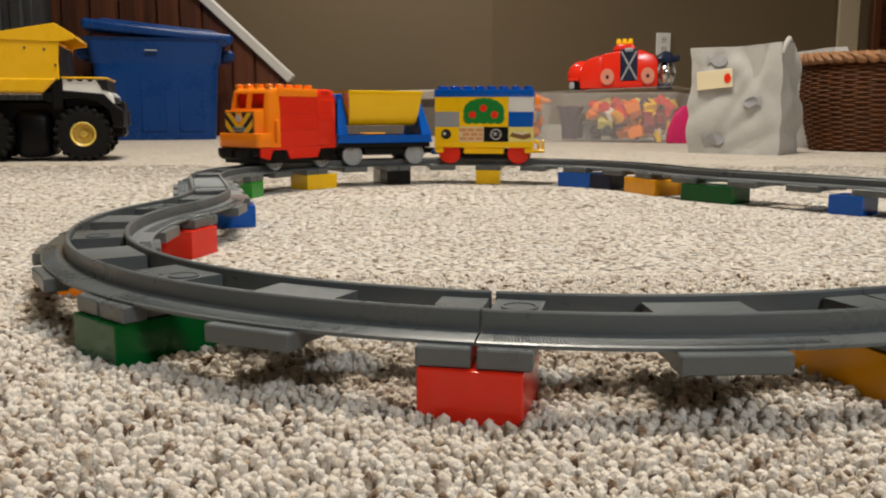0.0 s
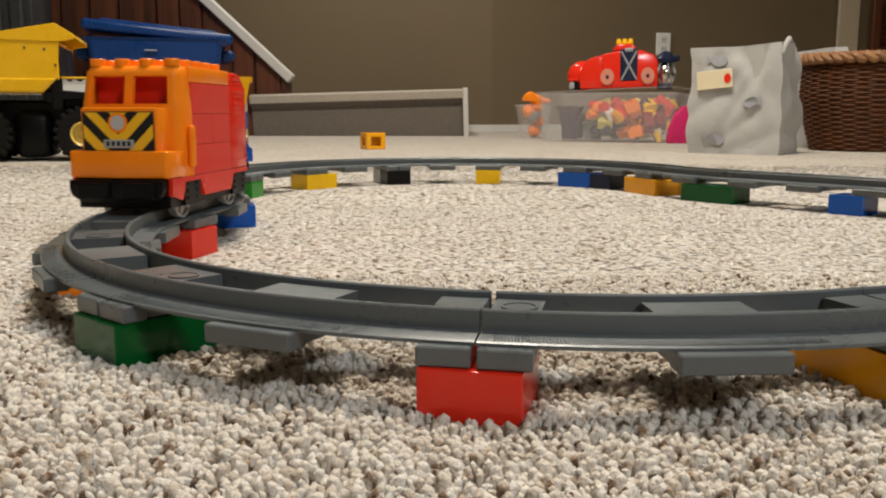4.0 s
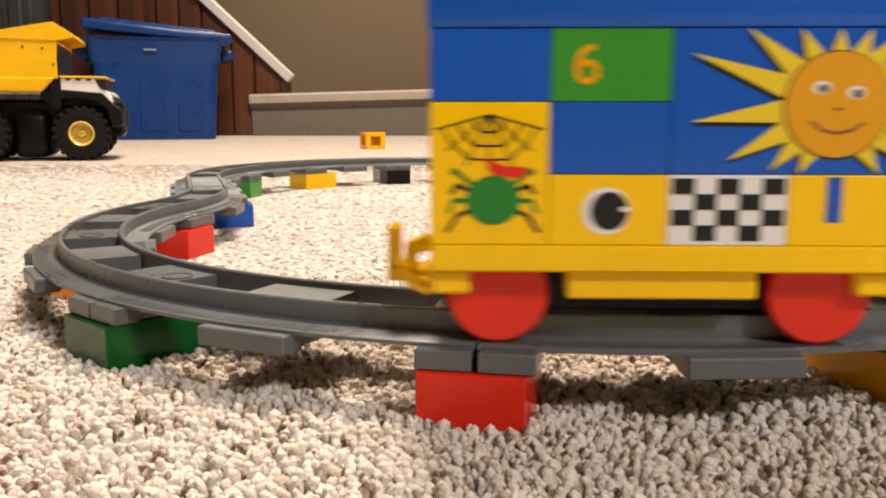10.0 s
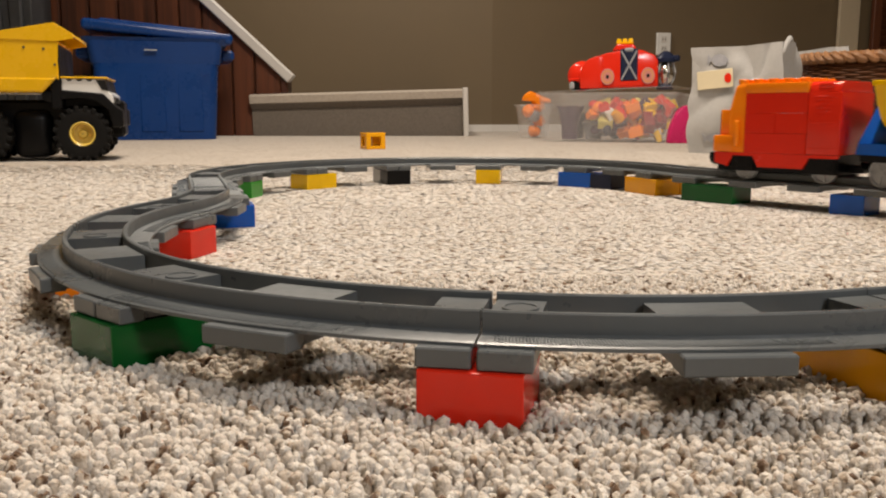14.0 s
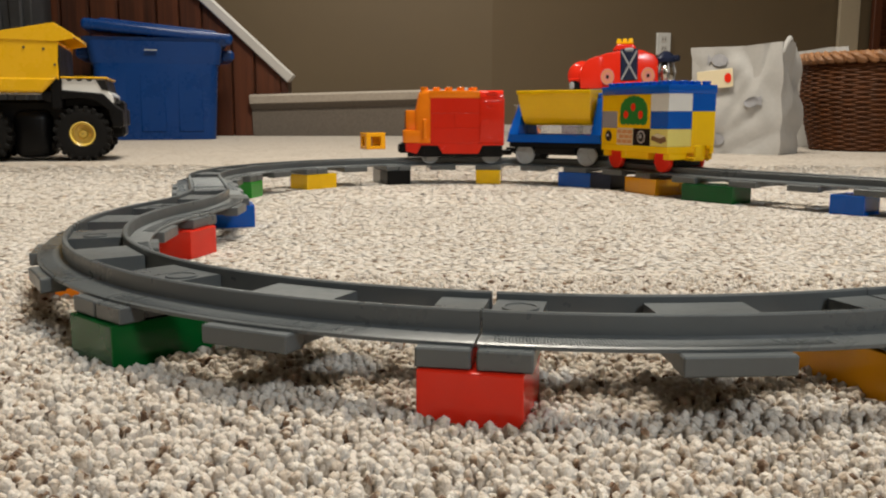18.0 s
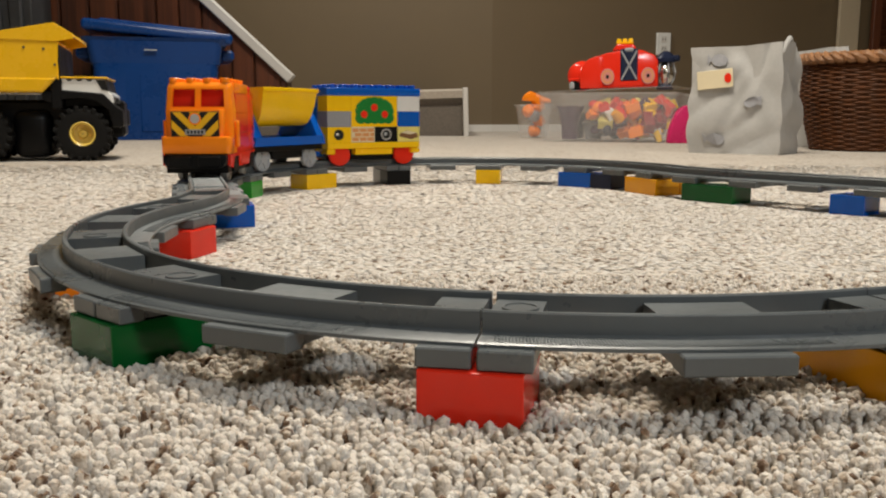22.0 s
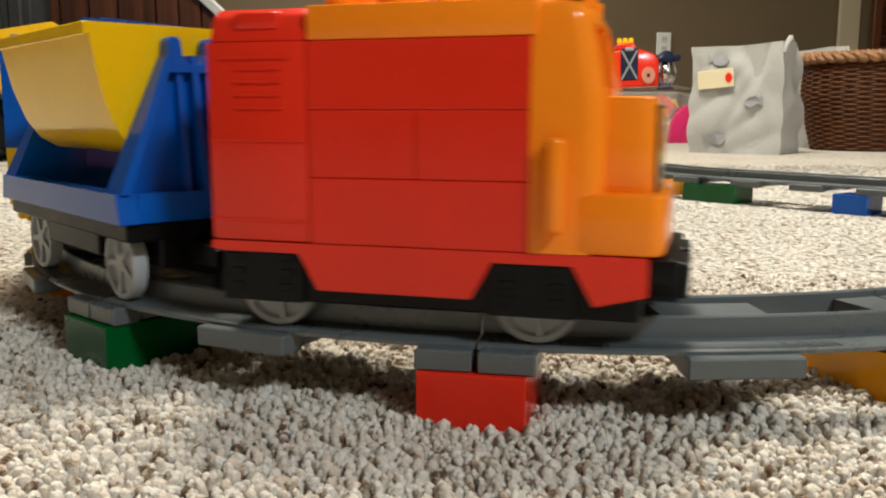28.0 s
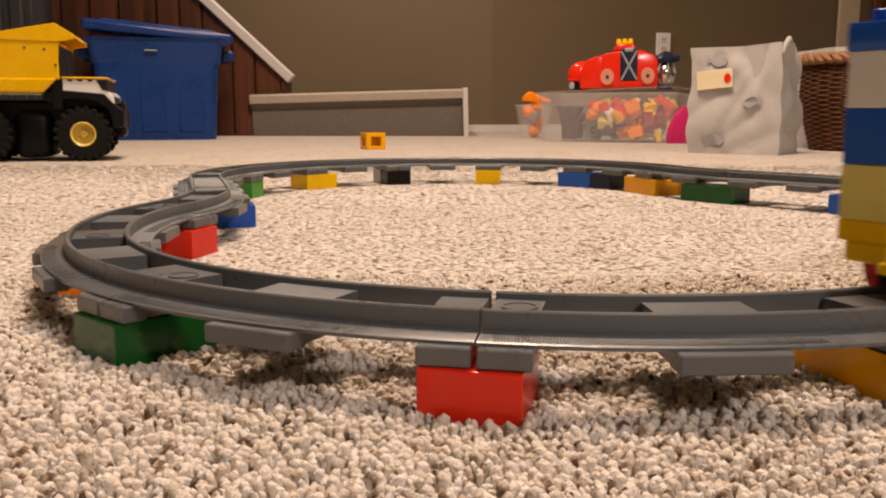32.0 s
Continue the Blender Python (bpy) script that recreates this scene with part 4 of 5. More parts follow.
    for k in range(5):
        disc(bm, -19 + 9.5 * k, z0 + h + 11.5, 8.0, y, t * (1.2 + 0.02 * k), 18)
    disc(bm, 0, z0 + h + 18, 16, y, t * 1.34, 28, 1.2, 0.85)
    part("tree_crown", scaled(bm), LEAF_INK, tree)
    for ax, az in ((0.5, 24), (14.5, 15.5), (-14, 15.5)):
        part("apple", scaled(disc(bmesh.new(), ax, z0 + h + az, 4.6, y, t * 2.0, 20)), RED, tree)
    bm = bmesh.new()
    for j in range(3):
        for k in range(3):
            a = 1.5 + k * 10.4 - (j % 2) * 4
            prism(bm, [(max(a, 1.2), z0 + 1.8 + j * 5.6), (min(a + 9, 30.8), z0 + 1.8 + j * 5.6), (min(a + 9, 30.8), z0 + 6.2 + j * 5.6), (max(a, 1.2), z0 + 6.2 + j * 5.6)], y, y + t, "y")
    part("printed_brickwork", scaled(bm), BRICK_INK, wallp)
    part("ring", scaled(disc(bmesh.new(), -16, z0 + 9.6, 7.2, y, t)), LAMP_GREY, ringb)
    part("ring_centre", scaled(disc(bmesh.new(), -16, z0 + 9.6, 5.6, y, t * 1.5)), INK, ringb)
    part("ring_glint", scaled(disc(bmesh.new(), -15, z0 + 10.2, 2.4, y, t * 2)), WHEEL_GREY, ringb)
    part("eye_pupil", scaled(disc(bmesh.new(), 49, z0 + 9.6, 6.6, y, t, 28)), INK, eye2)
    part("eye_glint", scaled(disc(bmesh.new(), 51, z0 + 10.4, 1.8, y, t * 1.6, 12)), WHITE, eye2)
    bm = prismed([(-62, z0 + 6), (-52, z0 + 3), (-34, z0 + 7), (-36, z0 + 11.5), (-46, z0 + 14.5), (-60, z0 + 11)], y, y + t, "y")
    part("cake_print", scaled(bm), BROWN_INK, cake)
    part("cake_top", scaled(prismed([(-60, z0 + 11.4), (-50, z0 + 9), (-37, z0 + 11.8), (-46, z0 + 14.2)], y, y + t * 1.6, "y")), CREAM_INK, cake)
    for x in (-45, 45):
        for yy in (-22, 22):
            wheel(car, x, yy, RED, "plain red disc wheel", 14.3, True)
    return car


LOCO, TIPPER, WAGON = locomotive(), tipper(), brick_wagon()
LOWER = ("chassis", "axle_frame", "axle_box", "coupling")
for car, lift in ((LOCO, 3.6), (TIPPER, 2.0), (WAGON, 2.2)):
    for ob in car.children:
        name = ob.name.split(".")[0]
        if name != "wheel" and not (name in LOWER and car is not TIPPER):
            ob.location.z = lift * MM
        if name in ("nose", "warning_panel", "lamp_ring", "number_plate"):
            ob.location.z = (lift - 2.0) * MM


# ---- the stair side: panelled wall, sloping trim, carpeted step ----
def rake(r):
    """Height of the stair's slope over the floor."""
    return 0.567 + 0.936 * (-0.997 - r)


PANEL_D = 3.95 * DEEP
bm = bmesh.new()
prism(bm, [(-3.4, 0.0), (-0.665, 0.0), (-0.665, rake(-0.665)), (-2.9, 2.35), (-3.4, 2.35)], PANEL_D + 0.022, PANEL_D + 0.10, "y")
backing = part("wall_stair", bm, PANEL_WOOD)
backing.matrix_world = ROOM
tagged(backing, "dark stained board wall under the stair", kind="structure")
rng = random.Random(3)
r = -3.38
while r < -0.69:
    w = min(rng.choice((0.092, 0.118, 0.135, 0.155)), -0.667 - r)
    t0, t1 = min(rake(r), 2.34), min(rake(r + w), 2.34)
    g = 0.004
    bm = bmesh.new()
    prism(bm, [(g, 0.0), (w - g, 0.0), (w - g, t1), (g, t0)], 0, 0.02, "y")
    bmesh.ops.bevel(bm, geom=list(bm.edges), offset=0.0025, segments=1, affect="EDGES")
    ob = part("plank", bm, PANEL_WOOD, backing)
    ob.matrix_local = Matrix.Translation((r, PANEL_D, 0))
    r += w
run = Vector((-0.63 + 2.9, 0, rake(-0.63) - rake(-2.9)))
bm = boxed(0, run.length, -0.035, 0.03, -0.010, 0.028, 0.004)
ob = part("trim", bm, TRIM)
ob.matrix_world = ROOM @ Matrix.Translation((-2.9, PANEL_D, rake(-2.9))) @ Matrix.Rotation(-math.atan2(run.z, run.x), 4, "Y")
tagged(ob, "pale painted board along the stair slope", kind="structure")
part_post = part("trim", boxed(-0.668, -0.640, PANEL_D - 0.012, PANEL_D + 0.09, 0.0, rake(-0.66), 0.003), PANEL_WOOD)
part_post.matrix_world = ROOM
tagged(part_post, "dark stained edge board of the stair wall", kind="structure")


NOSING = material("pale_nosing_carpet", (0.40, 0.35, 0.295), 0.9, vary=0.12, scale=90, bump=0.6, bump_scale=300, spec=0.1)


def step():
    top = thing("stair_step", "low carpeted bottom step, grey with worn nosing", "step")
    top.matrix_world = ROOM @ Matrix.Translation((-0.36, 3.9 * DEEP, 0.0)) @ Matrix.Rotation(radians(-1.6), 4, "Y")
    out = [(0.9, -0.03), (0.03, -0.03), (0.03, 0.118), (0.012, 0.126), (0.0, 0.140), (0.0, 0.158), (0.008, 0.170), (0.025, 0.176), (0.9, 0.176)]
    bm = prismed(out, -0.305, 0.445, "x")
    prism(bm, [(p[0] if p[0] < 0.5 else 0.036, p[1]) for p in out], -0.425, -0.305, "x")
    for v in bm.verts:
        v.co.z += 0.0025 * noise.noise(v.co * 9)
    part("tread_and_riser", bm, STEP_CARPET, top, smooth=True)
    part("nosing", prismed([(-0.004, 0.142), (-0.004, 0.172), (0.004, 0.180), (0.03, 0.180), (0.03, 0.142)], -0.427, 0.445, "x", 0.002), NOSING, top, "pale worn nosing")
    part("end_board", boxed(0.445, 0.466, -0.012, 0.9, -0.03, 0.183, 0.003), TRIM, top, "pale painted end board")
    return top


step()


# ---- grey locker with latches ----
def locker():
    top = thing("metal_locker", "dark grey ribbed metal locker with latches", "locker")
    top.matrix_world = spot(-2.05, 3.72)
    part("body", boxed(-0.45, 0.46, 0.02, 0.2, 0, 1.7, 0.004), STEEL_GREY, top)
    for k in range(11):
        x = -0.44 + k * 0.082
        part("ridge", boxed(x, x + 0.05, 0.0, 0.024, 0.02, 1.68, 0.006), STEEL_GREY, top)
    for z in (0.46, 0.53):
        latch = part("latch", boxed(0.225, 0.262, -0.016, 0.004, z, z + 0.05, 0.005), BLACK, top)
        bm = cyl(bmesh.new(), 0.012, 0.012, 0.012, Matrix.Translation((0.243, -0.014, z + 0.025)) @ Matrix.Rotation(math.pi / 2, 4, "X"), 16)
        part("knob", bm, CHROME, latch, "small bright metal knob", True)
    return top


locker()


# ---- blue storage bin ----
def storage_bin():
    top = thing("storage_bin", "large royal blue plastic storage bin, lid ajar", "storage bin")
    top.matrix_world = spot(-0.995, 3.33, 0.0, 16.0) @ Matrix.Diagonal((1.05, 1.05, 1.075, 1))
    h = 0.325

    def shell(z0, z1, w0, w1, d0, d1, name, label=""):
        bm = bmesh.new()
        rows = []
        for z, w, d in ((z0, w0, d0), (z1, w1, d1)):
            c = 0.03
            pts = []
            for sx, sy, a0 in ((1, 1, 0), (-1, 1, 90), (-1, -1, 180), (1, -1, 270)):
                for k in range(5):
                    a = radians(a0 + k * 22.5)
                    pts.append((sx * (w - c) + c * math.cos(a), d0 + sy * (d - c) + c * math.sin(a), z))
            rows.append([bm.verts.new(p) for p in pts])
        n = len(rows[0])
        for i in range(n):
            bm.faces.new((rows[0][i], rows[0][(i + 1) % n], rows[1][(i + 1) % n], rows[1][i]))
        bm.faces.new(rows[0][::-1])
        bm.faces.new(rows[1])
        return part(name, bm, BIN_BLUE, top, label, True)
    shell(0.0, 0.244, 0.184, 0.200, 0.24, 0.24, "body")
    shell(0.244, 0.314, 0.206, 0.216, 0.24, 0.25, "upper_band")
    shell(0.304, h, 0.228, 0.229, 0.24, 0.258, "rim")
    for x in (-0.135, -0.015, 0.105):
        part("panel_rib", boxed(x - 0.045, x + 0.045, -0.004, 0.02, 0.02, 0.225, 0.008, Matrix.Rotation(radians(-1.0), 4, "X")), BIN_BLUE, top)
    for s in (-1, 1):
        part("handle", boxed(s * 0.235 - 0.022, s * 0.235 + 0.022, 0.10, 0.36, 0.262, 0.296, 0.008), BIN_BLUE, top)
    part("maker_mark", boxed(-0.035, 0.005, -0.0200, -0.012, 0.2835, 0.2875, 0.0005), WHEEL_GREY, top)
    lid = part("lid", boxed(-0.238, 0.238, -0.245, 0.265, 0.0, 0.034, 0.012, None, 3), BIN_BLUE, top, "blue lid lying askew", True)
    lid.matrix_local = Matrix.Translation((0.0, 0.235, 0.338)) @ pose(0, 0, 0, 2.5, 4.9, 3)
    part("lid_panel", boxed(-0.19, 0.19, -0.2, 0.2, 0.030, 0.042, 0.008), BIN_BLUE, lid)
    return top


storage_bin()


# ---- dump truck: x forwards, z up, metres ----
def tyre(top, x, y, side):
    bm = bmesh.new()
    r, w = 0.0525, 0.050
    prof = [(0.024, w * 0.46), (0.036, w * 0.5), (r - 0.006, w * 0.46), (r - 0.002, w * 0.36), (r - 0.002, -w * 0.36), (r - 0.006, -w * 0.46), (0.036, -w * 0.5), (0.024, -w * 0.46)]
    lathe(bm, prof, None, 40)
    wheel_ob = part("wheel", bm, RUBBER, top, "black knobbly tyre", True)
    wheel_ob.matrix_local = Matrix.Translation((x, y, r)) @ Matrix.Rotation(math.pi / 2 * (1 if side < 0 else -1), 4, "X")
    lug = bmesh.new()
    for k in range(20):
        for s in (-1, 1):
            a = 2 * math.pi * (k + (0.5 if s > 0 else 0)) / 20
            box(lug, r - 0.009, r + 0.0012, -0.0042, 0.0042, s * w * 0.27 - w * 0.22, s * w * 0.27 + w * 0.22, 0.0012, Matrix.Rotation(a, 4, "Z"))
    tagged(part("tread", lug, RUBBER, wheel_ob), kind="stuff")
    bm = bmesh.new()
    prof = [(0.0245, 0.0), (0.0245, 0.022), (0.0225, 0.024), (0.020, 0.022), (0.018, 0.006), (0.009, 0.004), (0.007, 0.014), (0.001, 0.015)]
    lathe(bm, prof, None, 28)
    rim = part("rim", bm, RIM_YELLOW, wheel_ob, "pale yellow wheel rim", True)
    for k in range(5):
        bm = cyl(bmesh.new(), 0.0022, 0.002, 0.003, Matrix.Rotation(2 * math.pi * k / 5, 4, "Z") @ Matrix.Translation((0.0135, 0, 0.0045)), 8)
        part("bolt", bm, RIM_YELLOW, rim)


def dump_truck():
    top = thing("toy_dump_truck", "large yellow steel toy dump truck with black tyres", "toy truck")
    top.matrix_world = spot(-0.704, 1.86, 0.0, 16)
    for x in (0.0, -0.178):
        tyre(top, x, 0.0, -1)
        tyre(top, x, 0.150, 1)
    part("chassis", boxed(-0.27, 0.075, 0.03, 0.12, 0.045, 0.118, 0.006), BLACK, top)
    part("fuel_tank", boxed(-0.128, -0.058, 0.0, 0.15, 0.006, 0.098, 0.018, None, 3), BLACK, top, smooth=True)
    part("engine_cover", boxed(-0.05, 0.06, 0.012, 0.138, 0.10, 0.128, 0.006), BLACK, top)
    arch = [(-0.068, 0.118), (-0.055, 0.112), (-0.028, 0.119), (0.0, 0.121), (0.03, 0.115), (0.050, 0.098), (0.056, 0.066), (0.076, 0.066), (0.076, 0.098), (0.062, 0.108), (0.042, 0.130), (-0.03, 0.136), (-0.068, 0.132)]
    for y0, y1 in ((-0.026, 0.02), (0.13, 0.176)):
        part("mudguard", prismed(arch, y0, y1, "y", 0.0025), BLACK, top)
    part("bumper", boxed(0.050, 0.072, -0.02, 0.17, 0.064, 0.100, 0.005), BLACK, top)
    cab = [(-0.032, 0.128), (-0.032, 0.158), (0.046, 0.158), (0.050, 0.134), (0.058, 0.128), (0.059, 0.110), (0.046, 0.112), (0.034, 0.124)]
    cabin = part("cab", prismed(cab, -0.022, 0.172, "y", 0.002), WHITE, top, "white printed cab")
    part("windscreen", prismed([(0.029, 0.156), (0.047, 0.156), (0.051, 0.135), (0.040, 0.137)], -0.0232, 0.1732, "y"), INK, cabin, "dark cab window")
    for x in (-0.024, -0.006, 0.012):
        part("cab_print", prismed([(x, 0.157), (x + 0.012, 0.157), (x + 0.009, 0.153), (x + 0.003, 0.153)], -0.0231, -0.021, "y"), INK, cabin)
    part("cab_roof", boxed(-0.034, 0.051, -0.026, 0.176, 0.158, 0.1615, 0.0012), TRUCK_YELLOW, top)
    # Black cab back, widened over the bed's front in place of shade.
    part("cab_rear", boxed(-0.052, -0.0325, -0.028, 0.178, 0.10, 0.222, 0.003), BLACK, top)
    # bed: folded steel walls
    side = [(-0.31, 0.134), (-0.064, 0.132), (-0.037, 0.160), (-0.032, 0.226), (-0.31, 0.236)]
    for y0, y1 in ((-0.034, -0.031), (0.181, 0.184)):
        part("bed_side", prismed(side, y0, y1, "y", 0.0008), TRUCK_YELLOW, top)
    part("bed_belly", prismed([(-0.31, 0.131), (-0.065, 0.131), (-0.038, 0.159), (-0.31, 0.159)], -0.036, 0.186, "y", 0.004), TRUCK_YELLOW, top)
    part("bed_front", boxed(-0.039, -0.035, -0.031, 0.181, 0.156, 0.228, 0.001), TRUCK_YELLOW, top)
    part("bed_floor", boxed(-0.30, -0.045, -0.03, 0.18, 0.156, 0.162, 0.001), TRUCK_YELLOW, top)
    gable = [(-0.200, 0.230), (-0.042, 0.260), (-0.036, 0.260), (-0.006, 0.241), (-0.004, 0.232), (-0.033, 0.226)]
    for y0, y1 in ((-0.036, -0.033), (0.183, 0.186)):
        part("canopy_side", prismed(gable, y0, y1, "y", 0.0006), TRUCK_YELLOW, top)
    part("canopy", prismed([(-0.040, 0.256), (-0.036, 0.260), (-0.006, 0.241), (-0.004, 0.234)], -0.033, 0.183, "y", 0.0006), TRUCK_YELLOW, top)
    part("canopy_back", prismed([(-0.200, 0.230), (-0.040, 0.260), (-0.040, 0.256), (-0.192, 0.229)], -0.033, 0.183, "y", 0.0006), TRUCK_YELLOW, top)
    for x, z in ((-0.092, 0.214), (-0.058, 0.212), (-0.034, 0.240), (-0.040, 0.183)):
        bm = cyl(bmesh.new(), 0.0026, 0.002, 0.002, Matrix.Translation((x, -0.0335, z)) @ Matrix.Rotation(math.pi / 2, 4, "X"), 10)
        part("rivet", bm, STEEL_GREY, top)
    return top


dump_truck()


# ---- orange hollow block on the carpet ----
def hollow_block():
    top = thing("toy_window_block", "small orange plastic block with open sides", "toy block")
    top.matrix_world = spot(-0.184, 2.48, 0.0, 24) @ Matrix.Diagonal((1.07, 1.07, 1.07, 1))
    a, h = 0.0185, 0.040
    for x in (-1, 1):
        for y in (-1, 1):
            part("corner_post", boxed(x * a - 0.006, x * a + 0.006, y * a - 0.006, y * a + 0.006, 0.006, h - 0.008, 0.0012), AMBER, top)
    part("base", boxed(-a - 0.006, a + 0.006, -a - 0.006, a + 0.006, 0.0, 0.008, 0.0012), AMBER, top)
    part("cap", boxed(-a - 0.006, a + 0.006, -a - 0.006, a + 0.006, h - 0.010, h, 0.0012), AMBER, top)
    part("inner_wall", boxed(-a, a, 0.004, 0.012, 0.008, h - 0.01), AMBER, top)
    part("mullion", boxed(-0.014, -0.009, -a - 0.004, -a + 0.002, 0.008, h - 0.01), BROWN_INK, top)
    return top


hollow_block()


# ---- clear box of toys and what stands round it ----
def open_tub(name, label, w, d, h, flare, m, lid=False):
    """A thin-walled see-through tub, wider at the top, with a rolled rim."""
    top = thing(name, label, "storage box")
    top.matrix_world = m
    t = 0.0022

    def ring(bm, k, z, c=0.02):
        pts = []
        for sx, sy, a0 in ((1, 1, 0), (-1, 1, 90), (-1, -1, 180), (1, -1, 270)):
            for q in range(5):
                a = radians(a0 + q * 22.5)
                pts.append(bm.verts.new((sx * (w / 2 + k - c) + c * math.cos(a), sy * (d / 2 + k - c) + c * math.sin(a), z)))
        return pts
    bm = bmesh.new()
    rings = [ring(bm, 0, 0.002), ring(bm, flare * 0.5, h * 0.5), ring(bm, flare, h), ring(bm, flare - t, h), ring(bm, -t, 0.004)]
    for a, b in zip(rings, rings[1:]):
        for i in range(len(a)):
            bm.faces.new((a[i], a[(i + 1) % len(a)], b[(i + 1) % len(a)], b[i]))
    bm.faces.new(rings[0][::-1])
    bm.faces.new(rings[-1])
    part("shell", bm, CLEAR_BOX, top, smooth=True)
    bm = bmesh.new()
    rings = [ring(bm, flare, h - 0.006), ring(bm, flare + 0.007, h - 0.005), ring(bm, flare + 0.007, h), ring(bm, flare - t, h + 0.001)]
    for a, b in zip(rings, rings[1:]):
        for i in range(len(a)):
            bm.faces.new((a[i], a[(i + 1) % len(a)], b[(i + 1) % len(a)], b[i]))
    part("rim", bm, CLEAR_BOX, top, smooth=True)
    if lid:
        part("lid", boxed(-w / 2 - flare, w / 2 + flare, -d / 2 - flare, d / 2 + flare, h + 0.001, h + 0.005, 0.0015, pose(0, 0, 0.007, 0, -2.0, 0)), CLEAR_BOX, top)
    return top


BOX_AT = spot(0.580, 3.2, 0.0, -24)
open_tub("toy_box", "milky clear plastic box full of toy pieces", 0.43, 0.28, 0.158, 0.012, BOX_AT, True)


def toy_bits():
    """Loose pieces heaped in the clear box."""
    rng = random.Random(12)
    cols = [(YELLOW, "yellow"), (ORANGE, "orange"), (AMBER, "amber"), (RED, "red"), (PALE, "pale yellow"), (GREY, "grey"), (PURPLE, "dark purple"), (NAVY, "navy"), (WHITE, "white")]
    weights = (7, 11, 6, 4, 4, 1, 2, 1, 1)
    for k in range(104):
        layer = k // 26
        mat, col = rng.choices(cols, weights)[0]
        x = rng.uniform(-0.06, 0.178)
        y = -0.092 + 0.18 * (k % 26) / 25 + rng.uniform(-0.01, 0.01)
        z = 0.034 + layer * 0.027 + rng.uniform(-0.003, 0.006)
        if layer == 0 and x < 0.02:
            mat, col = rng.choice(((GREY, "grey"), (NAVY, "navy"), (PURPLE, "dark purple")))
        if x > 0.11 and layer in (1, 2) and rng.random() < 0.5:
            mat, col = DARK_RED, "dark red"
        kind = rng.choice(("brick", "brick", "ball", "arch", "cone"))
        s = rng.uniform(1.0, 1.5)
        bm = bmesh.new()
        if kind == "brick":
            box(bm, -16, 16, -16, 16, -10, 10, 0.6)
            studs(bm, 2, 2, -16, -16, 10)
        elif kind == "ball":
            bmesh.ops.create_icosphere(bm, subdivisions=2, radius=17)
            bmesh.ops.scale(bm, vec=(1.2, 0.9, 0.8), verts=bm.verts)
        elif kind == "arch":
            prism(bm, [(-26, -10), (-16, -10), (-11, 2), (0, 7), (11, 2), (16, -10), (26, -10), (22, 14), (-22, 14)], -11, 11, "y")
        else:
            cyl(bm, 17, 9, 30, Matrix.Translation((0, 0, -15)), 18)
        ob = part("toy_piece", scaled(bm), mat, smooth=kind != "arch")
        ob.matrix_world = BOX_AT @ pose(x, y, z, rng.uniform(-50, 50), rng.uniform(-50, 50), rng.uniform(0, 360)) @ Matrix.Diagonal((s, s, s, 1))
        tagged(ob, "small %s plastic toy piece in the clear box" % col, "toy piece", "loose toy pieces")
    for x, y, h, mat, col in ((-0.142, -0.055, 0.112, PURPLE, "dark purple"), (-0.150, 0.055, 0.09, NAVY, "navy"), (-0.075, 0.0, 0.06, GREY, "grey")):
        prof = [(0.001, 0.003), (0.026, 0.003), (0.030, h * 0.5), (0.036, h * 0.78), (0.048, h), (0.045, h), (0.030, h * 0.74), (0.024, 0.008), (0.001, 0.008)]
        ob = part("toy_cup", lathe(bmesh.new(), prof, None, 28), mat, smooth=True)
        ob.matrix_world = BOX_AT @ pose(x, y, 0.004, 0, 0, 0)
        tagged(ob, "%s plastic toy cup in the clear box" % col, "toy cup", "loose toy pieces")


toy_bits()


